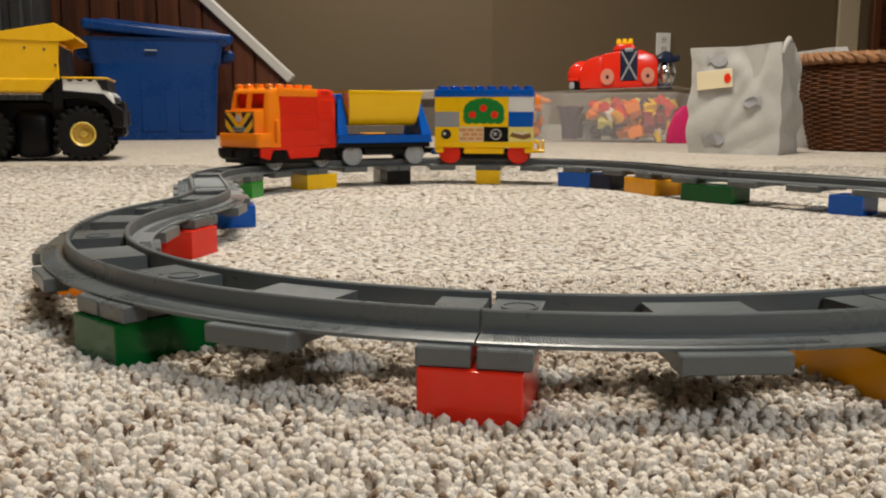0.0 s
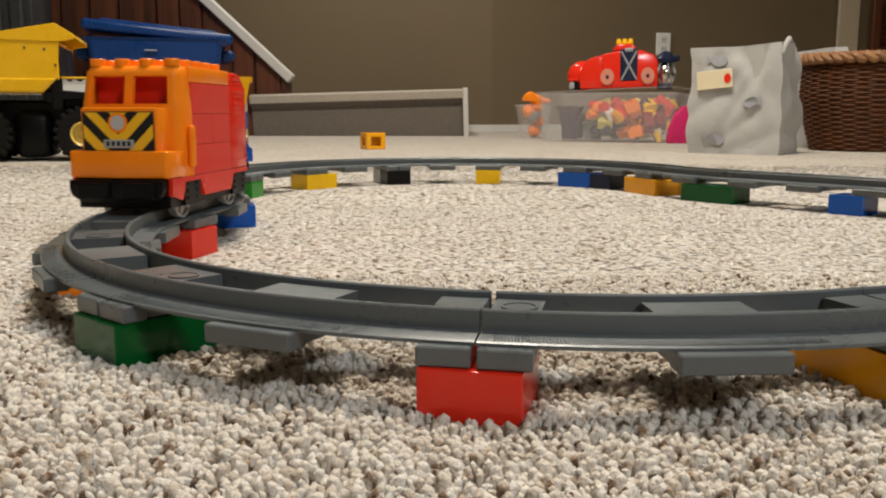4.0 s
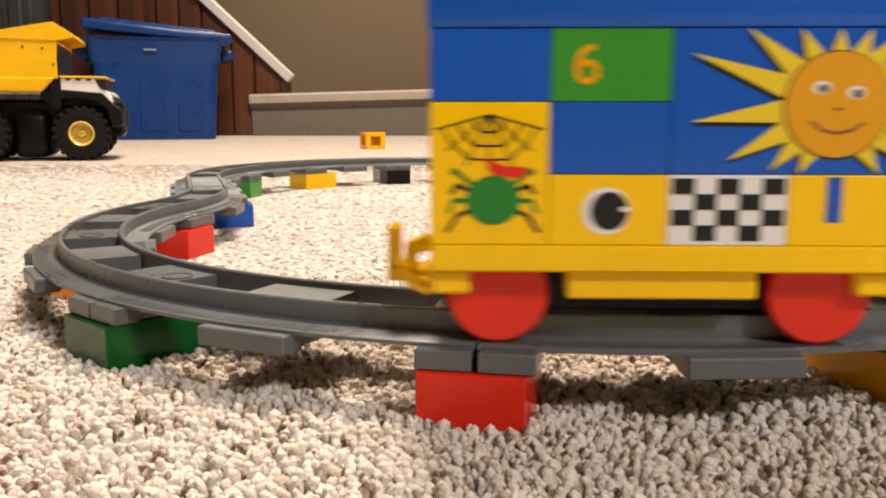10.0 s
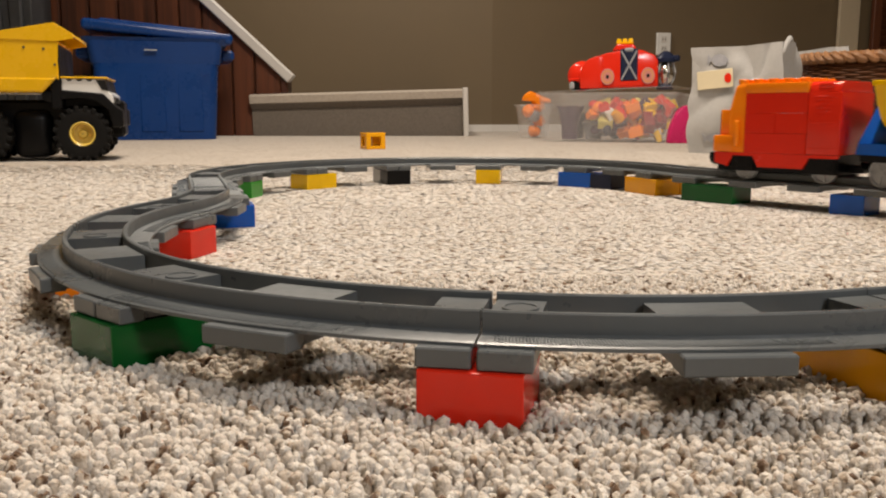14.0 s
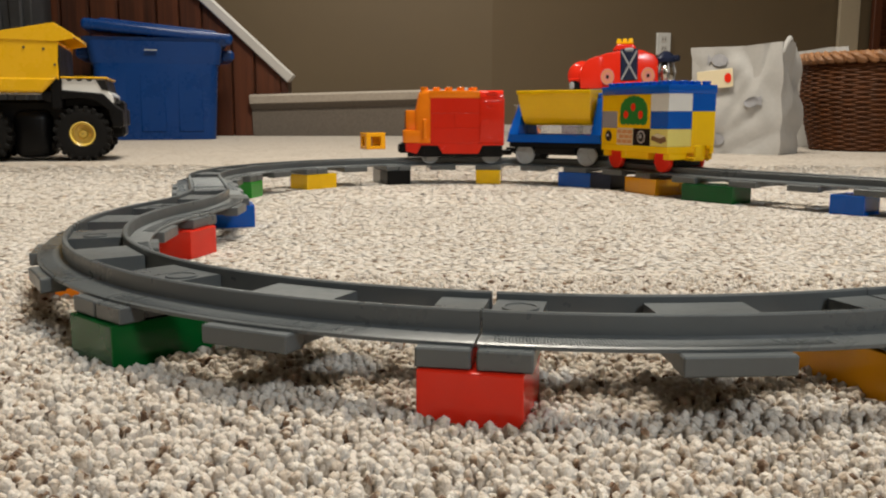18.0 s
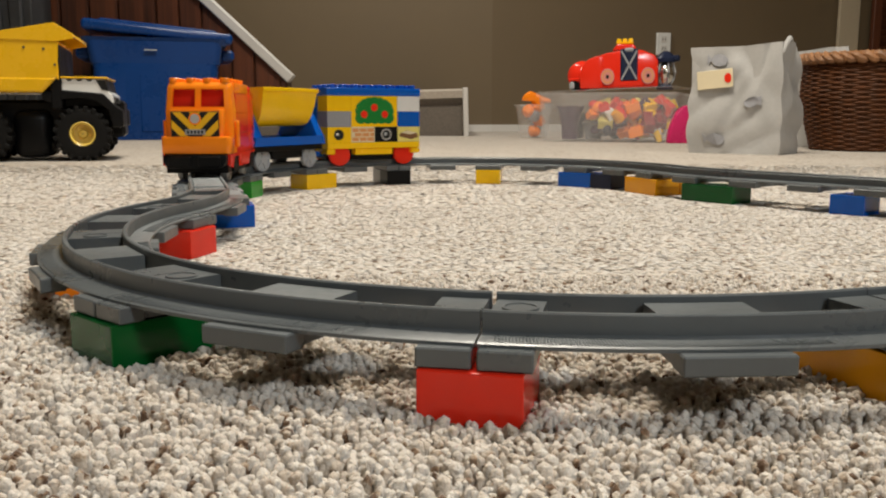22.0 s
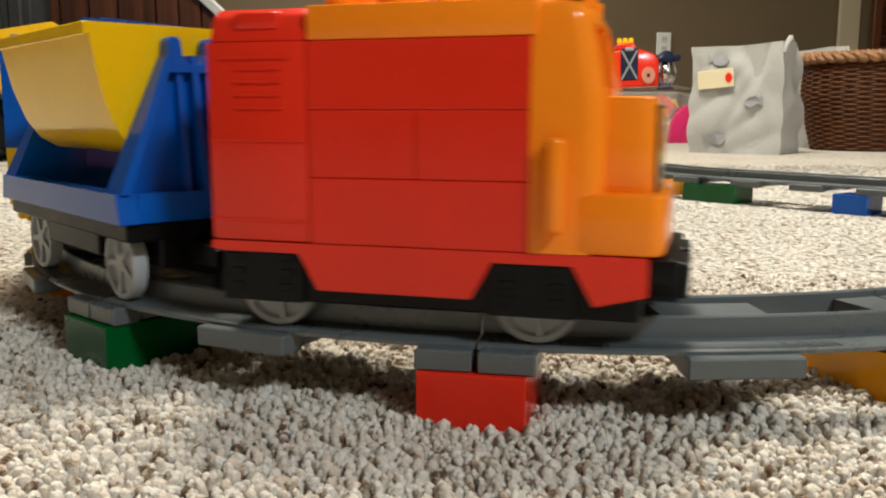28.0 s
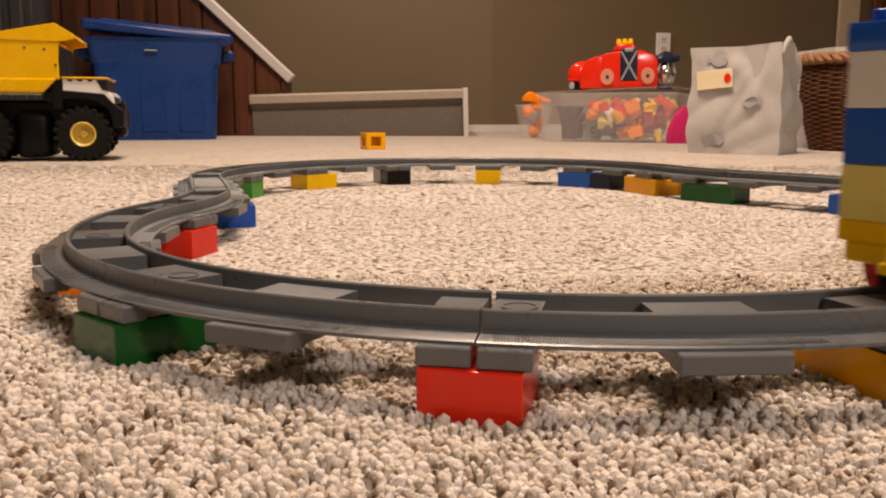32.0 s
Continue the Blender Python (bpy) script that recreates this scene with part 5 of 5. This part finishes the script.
def toy_rescue_car():
    """The rounded red toy that stands on the box: nose to the left."""
    top = thing("toy_vehicle", "rounded red plastic toy vehicle with dark cargo door", "toy vehicle")
    top.matrix_world = BOX_AT @ pose(-0.020, -0.01, 0.170, 0, -1.5, 17)
    body = [(-0.10, 0.004), (0.152, 0.004), (0.152, 0.074), (0.140, 0.090), (0.100, 0.104), (0.030, 0.104), (-0.014, 0.098), (-0.055, 0.086), (-0.092, 0.068), (-0.10, 0.045)]
    part("body", prismed(body, -0.055, 0.055, "y", 0.006), RED, top, smooth=True)
    bm = bmesh.new()
    bmesh.ops.create_uvsphere(bm, u_segments=28, v_segments=16, radius=0.042)
    bmesh.ops.scale(bm, vec=(1.15, 1.2, 1.0), verts=bm.verts)
    bmesh.ops.translate(bm, vec=(-0.092, 0, 0.040), verts=bm.verts)
    part("nose", bm, RED, top, "domed red nose", True)
    part("nose_band", boxed(-0.138, -0.07, -0.052, 0.052, 0.026, 0.033, 0.003), RED, top)
    part("grille", boxed(-0.128, -0.068, -0.045, 0.045, 0.002, 0.026, 0.004), BLACK, top, "black lower nose")
    part("headlamp", boxed(-0.134, -0.118, -0.05, -0.03, 0.004, 0.024, 0.004), WHEEL_GREY, top)
    part("shoulder", prismed([(-0.100, 0.004), (-0.026, 0.004), (-0.026, 0.092), (-0.050, 0.090), (-0.075, 0.082), (-0.092, 0.066), (-0.102, 0.045)], -0.062, 0.062, "y", 0.005), RED, top, smooth=True)
    part("door_panel", boxed(0.030, 0.086, -0.0585, -0.05, 0.022, 0.108, 0.003), NAVY, top, "navy cargo door with crossed bars")
    for s in (1, -1):
        bm = boxed(-0.046, 0.046, -0.0035, 0.0, -0.003, 0.003, 0.001, Matrix.Translation((0.058, -0.0585, 0.063)) @ Matrix.Rotation(s * radians(57), 4, "Y"))
        part("door_bar", bm, GREY, top)
    part("turret", prismed([(0.008, 0.106), (0.088, 0.106), (0.074, 0.121), (0.020, 0.121)], -0.035, 0.035, "y", 0.003), RED, top, smooth=True)
    part("door_lamp", boxed(0.044, 0.072, -0.0615, -0.056, 0.100, 0.110, 0.003), WHEEL_GREY, top)
    for x in (-0.012, 0.118):
        m = Matrix.Translation((x, -0.0575, 0.034)) @ Matrix.Rotation(math.pi / 2, 4, "X")
        disc_ob = part("wheel_disc", cyl(bmesh.new(), 0.0225, 0.0215, 0.008, m, 30), PINK_DISC, top, "pink wheel disc", True)
        m = Matrix.Translation((x, -0.0652, 0.034)) @ Matrix.Rotation(math.pi / 2, 4, "X")
        part("wheel_ring", lathe(bmesh.new(), [(0.0175, 0), (0.0175, 0.0012), (0.0135, 0.0012), (0.0135, 0)], m, 28), BRICK_INK, disc_ob)
        part("hub", cyl(bmesh.new(), 0.0055, 0.005, 0.002, m, 16), INK, disc_ob)
    bm = boxed(0.022, 0.076, -0.02, 0.02, 0.120, 0.128, 0.003)
    part("lamp_base", bm, AMBER, top)
    for x in (0.030, 0.049, 0.068):
        bm = cyl(bmesh.new(), 0.009, 0.007, 0.012, Matrix.Translation((x, 0, 0.126)), 16)
        part("beacon", bm, YELLOW, top, "yellow roof beacon", True)
    for ob in top.children_recursive:
        for v in ob.data.vertices:
            v.co.z *= 1.2
    return top


toy_rescue_car()


def lantern():
    top = thing("toy_lantern", "navy capped toy lantern with chrome cage", "toy lantern")
    top.matrix_world = BOX_AT @ pose(0.150, 0.05, 0.170, 0, 0, 0)
    bm = lathe(bmesh.new(), [(0.001, 0.0), (0.026, 0.0), (0.028, 0.008), (0.018, 0.020)], None, 24)
    part("base", bm, NAVY, top, smooth=True)
    bm = lathe(bmesh.new(), [(0.016, 0.018), (0.026, 0.034), (0.030, 0.054), (0.022, 0.082), (0.014, 0.090)], None, 24)
    part("globe", bm, CHROME, top, "bright chrome globe", True)
    for k in range(6):
        a = 2 * math.pi * k / 6
        pts = [(q * math.cos(a), q * math.sin(a), z) for q, z in ((0.019, 0.016), (0.030, 0.036), (0.0335, 0.055), (0.026, 0.084), (0.016, 0.095))]
        part("cage_bar", sweep(bmesh.new(), pts, 0.0026, 6), WHEEL_GREY, top, smooth=True)
    bm = lathe(bmesh.new(), [(0.018, 0.088), (0.034, 0.090), (0.034, 0.102), (0.020, 0.118), (0.008, 0.126), (0.001, 0.127)], None, 24)
    part("cap", bm, NAVY, top, smooth=True)
    part("cap_knob", boxed(0.012, 0.046, -0.012, 0.012, 0.092, 0.112, 0.004), NAVY, top)
    return top


lantern()

TUB_AT = spot(0.345, 3.62, 0.0, 8)
open_tub("small_tub", "small milky clear tub heaped with orange toys", 0.095, 0.095, 0.125, 0.014, TUB_AT)
rng = random.Random(5)
for k in range(7):
    bm = bmesh.new()
    bmesh.ops.create_icosphere(bm, subdivisions=2, radius=0.024)
    for v in bm.verts:
        v.co *= 1 + 0.25 * noise.noise(v.co * 60 + Vector((k, 0, 0)))
    mat, col = ((ORANGE, "orange"), (WHEEL_GREY, "grey"), (ORANGE, "orange"), (GREY, "dark grey"))[k % 4]
    if k > 3:
        mat, col = ORANGE, "orange"
    ob = part("toy_piece", bm, mat, smooth=True)
    ob.matrix_world = TUB_AT @ pose(rng.uniform(-0.025, 0.025), rng.uniform(-0.025, 0.025), 0.026 + 0.019 * k, rng.uniform(0, 90), 0, rng.uniform(0, 90))
    tagged(ob, "rounded %s plastic toy piece in the small tub" % col, "toy piece", "loose toy pieces")
bm = prismed([(-0.055, 0.0), (-0.048, 0.022), (-0.03, 0.038), (-0.012, 0.036), (0.012, 0.026), (0.052, 0.016), (0.058, 0.004), (0.02, 0.0)], -0.022, 0.022, "y", 0.006)
ob = part("toy_fish", bm, ORANGE, smooth=True)
ob.matrix_world = TUB_AT @ pose(0.002, -0.02, 0.134, 0, 6, -8)
tagged(ob, "orange rounded plastic toy lying across the tub", "toy")


def pink_shell():
    out = [(0.065 * math.cos(radians(a)) - 0.0, 0.118 * math.sin(radians(a))) for a in range(0, 181, 12)]
    ob = part("toy_dome", prismed(out, -0.012, 0.012, "y", 0.004), PINK, smooth=True)
    ob.matrix_world = spot(0.765, 2.98, 0.0, 12)
    return tagged(ob, "magenta half-round plastic toy against the clear box", "toy")


pink_shell()

# ---- power outlet on the wall ----
OUTLET = ROOM @ Matrix.Translation((1.165, 5.098 * DEEP, 0.455)) @ Matrix.Rotation(math.atan2(0.55 * DEEP, 2.45), 4, "Z")
ob = thing("wall_outlet", "white plastic outlet plate on the tan wall", "outlet")
ob.matrix_world = OUTLET
part("plate", boxed(-0.040, 0.040, -0.006, 0.006, -0.058, 0.058, 0.003), WHITE, ob)
for z in (-0.024, 0.024):
    sock = part("socket", boxed(-0.017, 0.017, -0.0085, -0.004, z - 0.016, z + 0.016, 0.002), TRIM, ob)
    for x in (-0.007, 0.007):
        part("slot", boxed(x - 0.0015, x + 0.0015, -0.0092, -0.008, z - 0.005, z + 0.006), INK, sock)

# ---- canvas bags ----
def canvas_bag(name, label, w, d, h, m, sag, prints):
    """A soft open bag: four wrinkled sides, a floor and a folded hem."""
    top = thing(name, label, "storage bag")
    top.matrix_world = m
    n, rows = 26, 26

    def place(a, b, z):
        t = z / h
        bulge = 1 + 0.05 * math.sin(math.pi * t) - 0.02 * t
        p = Vector((a * bulge, b * bulge, z))
        q = p * 11 + Vector((sag * 7, 0, 0))
        k = 0.0095 * (0.6 + t)
        crease = noise.noise(Vector((q.x * 1.0 + q.z * 0.8, q.y, q.z * 0.5)))
        fold = abs(noise.noise(Vector((q.x * 0.7 - q.z * 0.9, q.y * 0.8, q.z * 0.6 + 4)))) - 0.25
        out = Vector((p.x, p.y, 0)).normalized()
        if b < -d * 0.49:
            u = a / w + 0.5
            fall = u - 0.50 - 0.40 * max(0.45 - t, 0.0)
            p += out * (-0.16 * w * max(fall, 0.0) * (1.1 - 0.5 * t))
            crease_at = (u - 0.5) * 0.80 - (t - 0.42) * 0.60
            if u > 0.42:
                p += out * (-0.006 * math.exp(-(crease_at / 0.05) ** 2) + 0.004 * math.exp(-((crease_at - 0.10) / 0.07) ** 2))
        p += out * (crease * k + fold * k * 2.2 + 0.35 * k * noise.noise(q * 2.3))
        p.z += 0.012 * t * noise.noise(Vector((a * 9, b * 9, sag))) + 0.010 * t * (a / w)
        return p
    loop = []
    for i in range(n):
        loop.append((-w / 2 + w * i / n, -d / 2))
    for i in range(n):
        loop.append((w / 2, -d / 2 + d * i / n))
    for i in range(n):
        loop.append((w / 2 - w * i / n, d / 2))
    for i in range(n):
        loop.append((-w / 2, d / 2 - d * i / n))
    bm = bmesh.new()
    grid = []
    for j in range(rows + 1):
        grid.append([bm.verts.new(place(a, b, h * j / rows)) for a, b in loop])
    inner = [bm.verts.new(v.co * 1.0 - Vector((v.co.x, v.co.y, 0)).normalized() * 0.004 - Vector((0, 0, 0.03))) for v in grid[-1]]
    low = [bm.verts.new(Vector((v.co.x * 0.96, v.co.y * 0.96, 0.01))) for v in grid[0]]
    L = len(loop)
    for a, b in list(zip(grid, grid[1:])) + [(grid[-1], inner), (inner, low)]:
        for i in range(L):
            bm.faces.new((a[i], a[(i + 1) % L], b[(i + 1) % L], b[i]))
    bm.faces.new(grid[0][::-1])
    part("canvas", bm, FABRIC, top, smooth=True)
    for x, z, s, flip in prints:
        bm = bmesh.new()
        out = [(-1.0, 0.55), (-0.72, 0.12), (-0.45, 0.42), (0.0, 0.55), (0.5, 0.42), (0.92, 0.1), (1.0, -0.1), (0.8, -0.42), (0.3, -0.58), (-0.3, -0.48), (-0.7, -0.08), (-1.0, -0.4)]
        cells = [bm.verts.new(place(x + flip * q[0] * s, -d / 2, z + q[1] * s) + Vector((0, -0.0042, 0))) for q in out]
        bm.faces.new(cells if flip < 0 else cells[::-1])
        bmesh.ops.triangulate(bm, faces=list(bm.faces))
        ret = bmesh.ops.extrude_face_region(bm, geom=list(bm.faces))
        bmesh.ops.translate(bm, vec=(0, 0.0015, 0), verts=[g for g in ret["geom"] if isinstance(g, bmesh.types.BMVert)])
        part("fish_print", bm, FABRIC_GREY, top)
    return top


bag = canvas_bag("canvas_bag", "white canvas toy bag printed with grey fish", 0.208, 0.140, 0.245, spot(0.709, 2.245, 0.0, -38), 1.0,
                 [(-0.045, 0.215, 0.026, 1), (0.045, 0.118, 0.022, -1), (-0.040, 0.034, 0.024, 1)])
tag_ob = part("name_tag", boxed(-0.042, 0.042, -0.002, 0.0, -0.021, 0.021, 0.001), CREAM_INK, bag, "cream cloth tag with a red spot")
tag_ob.matrix_local = pose(-0.044, -0.0765, 0.170, 0, -5, 0)
tagged(part("tag_spot", disc(bmesh.new(), 0.031, 0.0, 0.010, -0.0022, -0.001, 18, 0.8, 1.1), RED, tag_ob), "")
handle = sweep(bmesh.new(), [(0.099, -0.058, 0.225), (0.104, -0.05, 0.245), (0.106, -0.035, 0.258), (0.104, -0.02, 0.252), (0.099, -0.01, 0.228)], 0.006, 8)
part("strap", handle, FABRIC, bag, smooth=True)
canvas_bag("canvas_bag", "white canvas toy bag with brown print behind the basket", 0.20, 0.16, 0.262, spot(1.02, 2.70, 0.0, -20), 5.0, [(-0.06, 0.12, 0.03, 1), (0.03, 0.06, 0.024, -1)])


# ---- wicker basket ----
def wicker_basket():
    top = thing("wicker_basket", "brown woven wicker basket with plaited rim", "basket")
    top.matrix_world = spot(1.125, 2.42, 0.0, 0)
    stakes, rows, h = 36, 36, 0.215
    ax, ay = 0.205, 0.15

    def size(z):
        t = z / h
        return 0.86 + 0.14 * min(1, t * 1.6) + 0.02 * math.sin(t * math.pi)

    def pt(a, z, k):
        s = size(z)
        return (ax * s + k) * math.cos(a), (ay * s + k) * math.sin(a), z
    for j in range(rows):
        z = 0.006 + (h - 0.008) * j / (rows - 1)
        bm = bmesh.new()
        path = []
        n = stakes * 4
        for i in range(n + 1):
            a = 2 * math.pi * i / n
            k = 0.0024 * math.sin(a * stakes / 2 + (math.pi if j % 2 else 0))
            path.append(pt(a, z + 0.0012 * noise.noise(Vector((a * 6, j, 0))), k))
        part("weaver", sweep(bm, path, 0.0039, 6), WICKER, top, smooth=True)
    for i in range(stakes):
        a = 2 * math.pi * (i + 0.5) / stakes
        part("stake", sweep(bmesh.new(), [pt(a, h * q / 4, 0.0) for q in range(5)], 0.0032, 6), WICKER, top, smooth=True)
    for strand in range(3):
        path = []
        for i in range(241):
            a = 2 * math.pi * i / 240
            ph = a * 16 + strand * 2 * math.pi / 3
            k, z = 0.010 * math.sin(ph), 0.011 * math.sin(2 * ph) * 0.6
            path.append(pt(a, h + 0.012 + z, k + 0.002))
        part("rim_strand", sweep(bmesh.new(), path, 0.0095, 8), WICKER_RIM, top, "lighter plaited rim strand", True)
    bm = bmesh.new()
    lo = [bm.verts.new(pt(2 * math.pi * i / 48, 0.004, -0.004)) for i in range(48)]
    bm.faces.new(lo)
    part("floor_mat", bm, WICKER, top)
    bm = bmesh.new()
    rings = [[bm.verts.new(pt(2 * math.pi * i / 48, h * q / 6, -0.0045)) for i in range(48)] for q in range(7)]
    for a, b in zip(rings, rings[1:]):
        for i in range(48):
            bm.faces.new((a[i], a[(i + 1) % 48], b[(i + 1) % 48], b[i]))
    part("lining", bm, WICKER, top, "dark inside of the weave", True)
    return top


wicker_basket()

# ---- door casing and louvred door by the corner wall ----
CASING = ROOM @ Matrix.Translation((2.165, 5.318 * DEEP, 0)) @ Matrix.Rotation(math.atan2(0.55 * DEEP, 2.45), 4, "Z")
ob = part("trim", boxed(0.0, 0.125, -0.022, 0.0, 0.0, 2.06, 0.003), TRIM)
ob.data.materials[0] = material("cream_door_casing", (0.50, 0.42, 0.30), 0.45, vary=0.05, scale=6)
ob.matrix_world = CASING
tagged(ob, "cream painted door casing on the tan wall", kind="structure")
ob = thing("louvred_door", "dark brown louvred wooden door", "door", kind="structure")
ob.matrix_world = CASING @ Matrix.Translation((0.2, -0.01, 0))
for x in (0.0, 0.40):
    part("stile", boxed(x, x + 0.05, -0.03, 0.0, 0.01, 2.02, 0.003), PANEL_WOOD, ob)
for k in range(60):
    z = 0.04 + k * 0.031
    part("slat", boxed(0.05, 0.40, -0.004, 0.004, -0.018, 0.018, 0.0, Matrix.Translation((0, -0.014, z)) @ Matrix.Rotation(radians(35), 4, "X")), PANEL_WOOD, ob)


# ---- how the train runs ----
def loop_points():
    """The middle line against the clock's way in fine steps, with the way covered, in millimetres."""
    pts = []
    for i in range(len(PIECES) - 1, -1, -1):
        for k in range(24):
            pts.append(on_track(i, 1 - k / 24, 0)[:2])
    xy = np.array(pts + pts[:1])
    d = np.hypot(*np.diff(xy, axis=0).T)
    return xy, np.concatenate([[0], np.cumsum(d)])


LOOP_XY, LOOP_S = loop_points()

# seconds and millimetres run by the locomotive
RUN = [(0.0, 8), (1.0, 127), (2.0, 252), (3.0, 377), (3.5, 433), (5.5, 670), (6.0, 745), (7.0, 870), (8.0, 987), (9.0, 1114), (10.0, 1250), (11.0, 1385),
       (12.0, 1519), (13.0, 1663), (14.0, 1799), (14.5, 1848), (16.5, 2102), (17.0, 2164), (18.0, 2283), (19.0, 2379), (20.0, 2482), (21.0, 2592), (22.0, 2706), (23.0, 2822),
       (24.0, 2945), (25.0, 3074), (27.5, 3363), (28.0, 3421), (29.0, 3539), (30.0, 3666), (31.0, 3802), (32.0, 3940)]
START = 1625.0
GAP = 149.0


def run_at(t):
    """Smooth way through RUN: cubic with slopes from the neighbours."""
    ts, ss = [r[0] for r in RUN], [r[1] for r in RUN]
    i = min(max(int(np.searchsorted(ts, t)) - 1, 0), len(ts) - 2)

    def slope(k):
        a, b = max(k - 1, 0), min(k + 1, len(ts) - 1)
        return (ss[b] - ss[a]) / (ts[b] - ts[a])
    w = ts[i + 1] - ts[i]
    u = (t - ts[i]) / w
    return START + (2 * u**3 - 3 * u**2 + 1) * ss[i] + (u**3 - 2 * u**2 + u) * w * slope(i) + (3 * u**2 - 2 * u**3) * ss[i + 1] + (u**3 - u**2) * w * slope(i + 1)


def place_at(s):
    s = s % LOOP_S[-1]
    return np.array([np.interp(s, LOOP_S, LOOP_XY[:, 0]), np.interp(s, LOOP_S, LOOP_XY[:, 1])])


def motions():
    for car, back, front_axle, rear_axle in ((LOCO, 0.0, 33.0, -47.0), (TIPPER, GAP, 43.0, -43.0), (WAGON, 2 * GAP, 45.0, -45.0)):
        rows = []
        for k in range(0, 32 * 5 + 1):
            t = k / 5
            s = run_at(t) - back
            a, b = place_at(s + front_axle), place_at(s + rear_axle)
            h = math.atan2(a[1] - b[1], a[0] - b[0])
            c = a - front_axle * np.array([math.cos(h), math.sin(h)])
            rows.append((t, pose(c[0] * MM, c[1] * MM, TREAD * MM, 0, 0, math.degrees(h))))
        walk(car, rows)
    for ob, (x, y, r) in wheels:
        rows = []
        for k in range(0, 32 * 10 + 1):
            t = k / 10
            turn = math.degrees((run_at(t) - START) / r) % 360
            rows.append((t, pose(x * MM, y * MM, r * MM, 0, turn, 0)))
        walk(ob, rows)


motions()
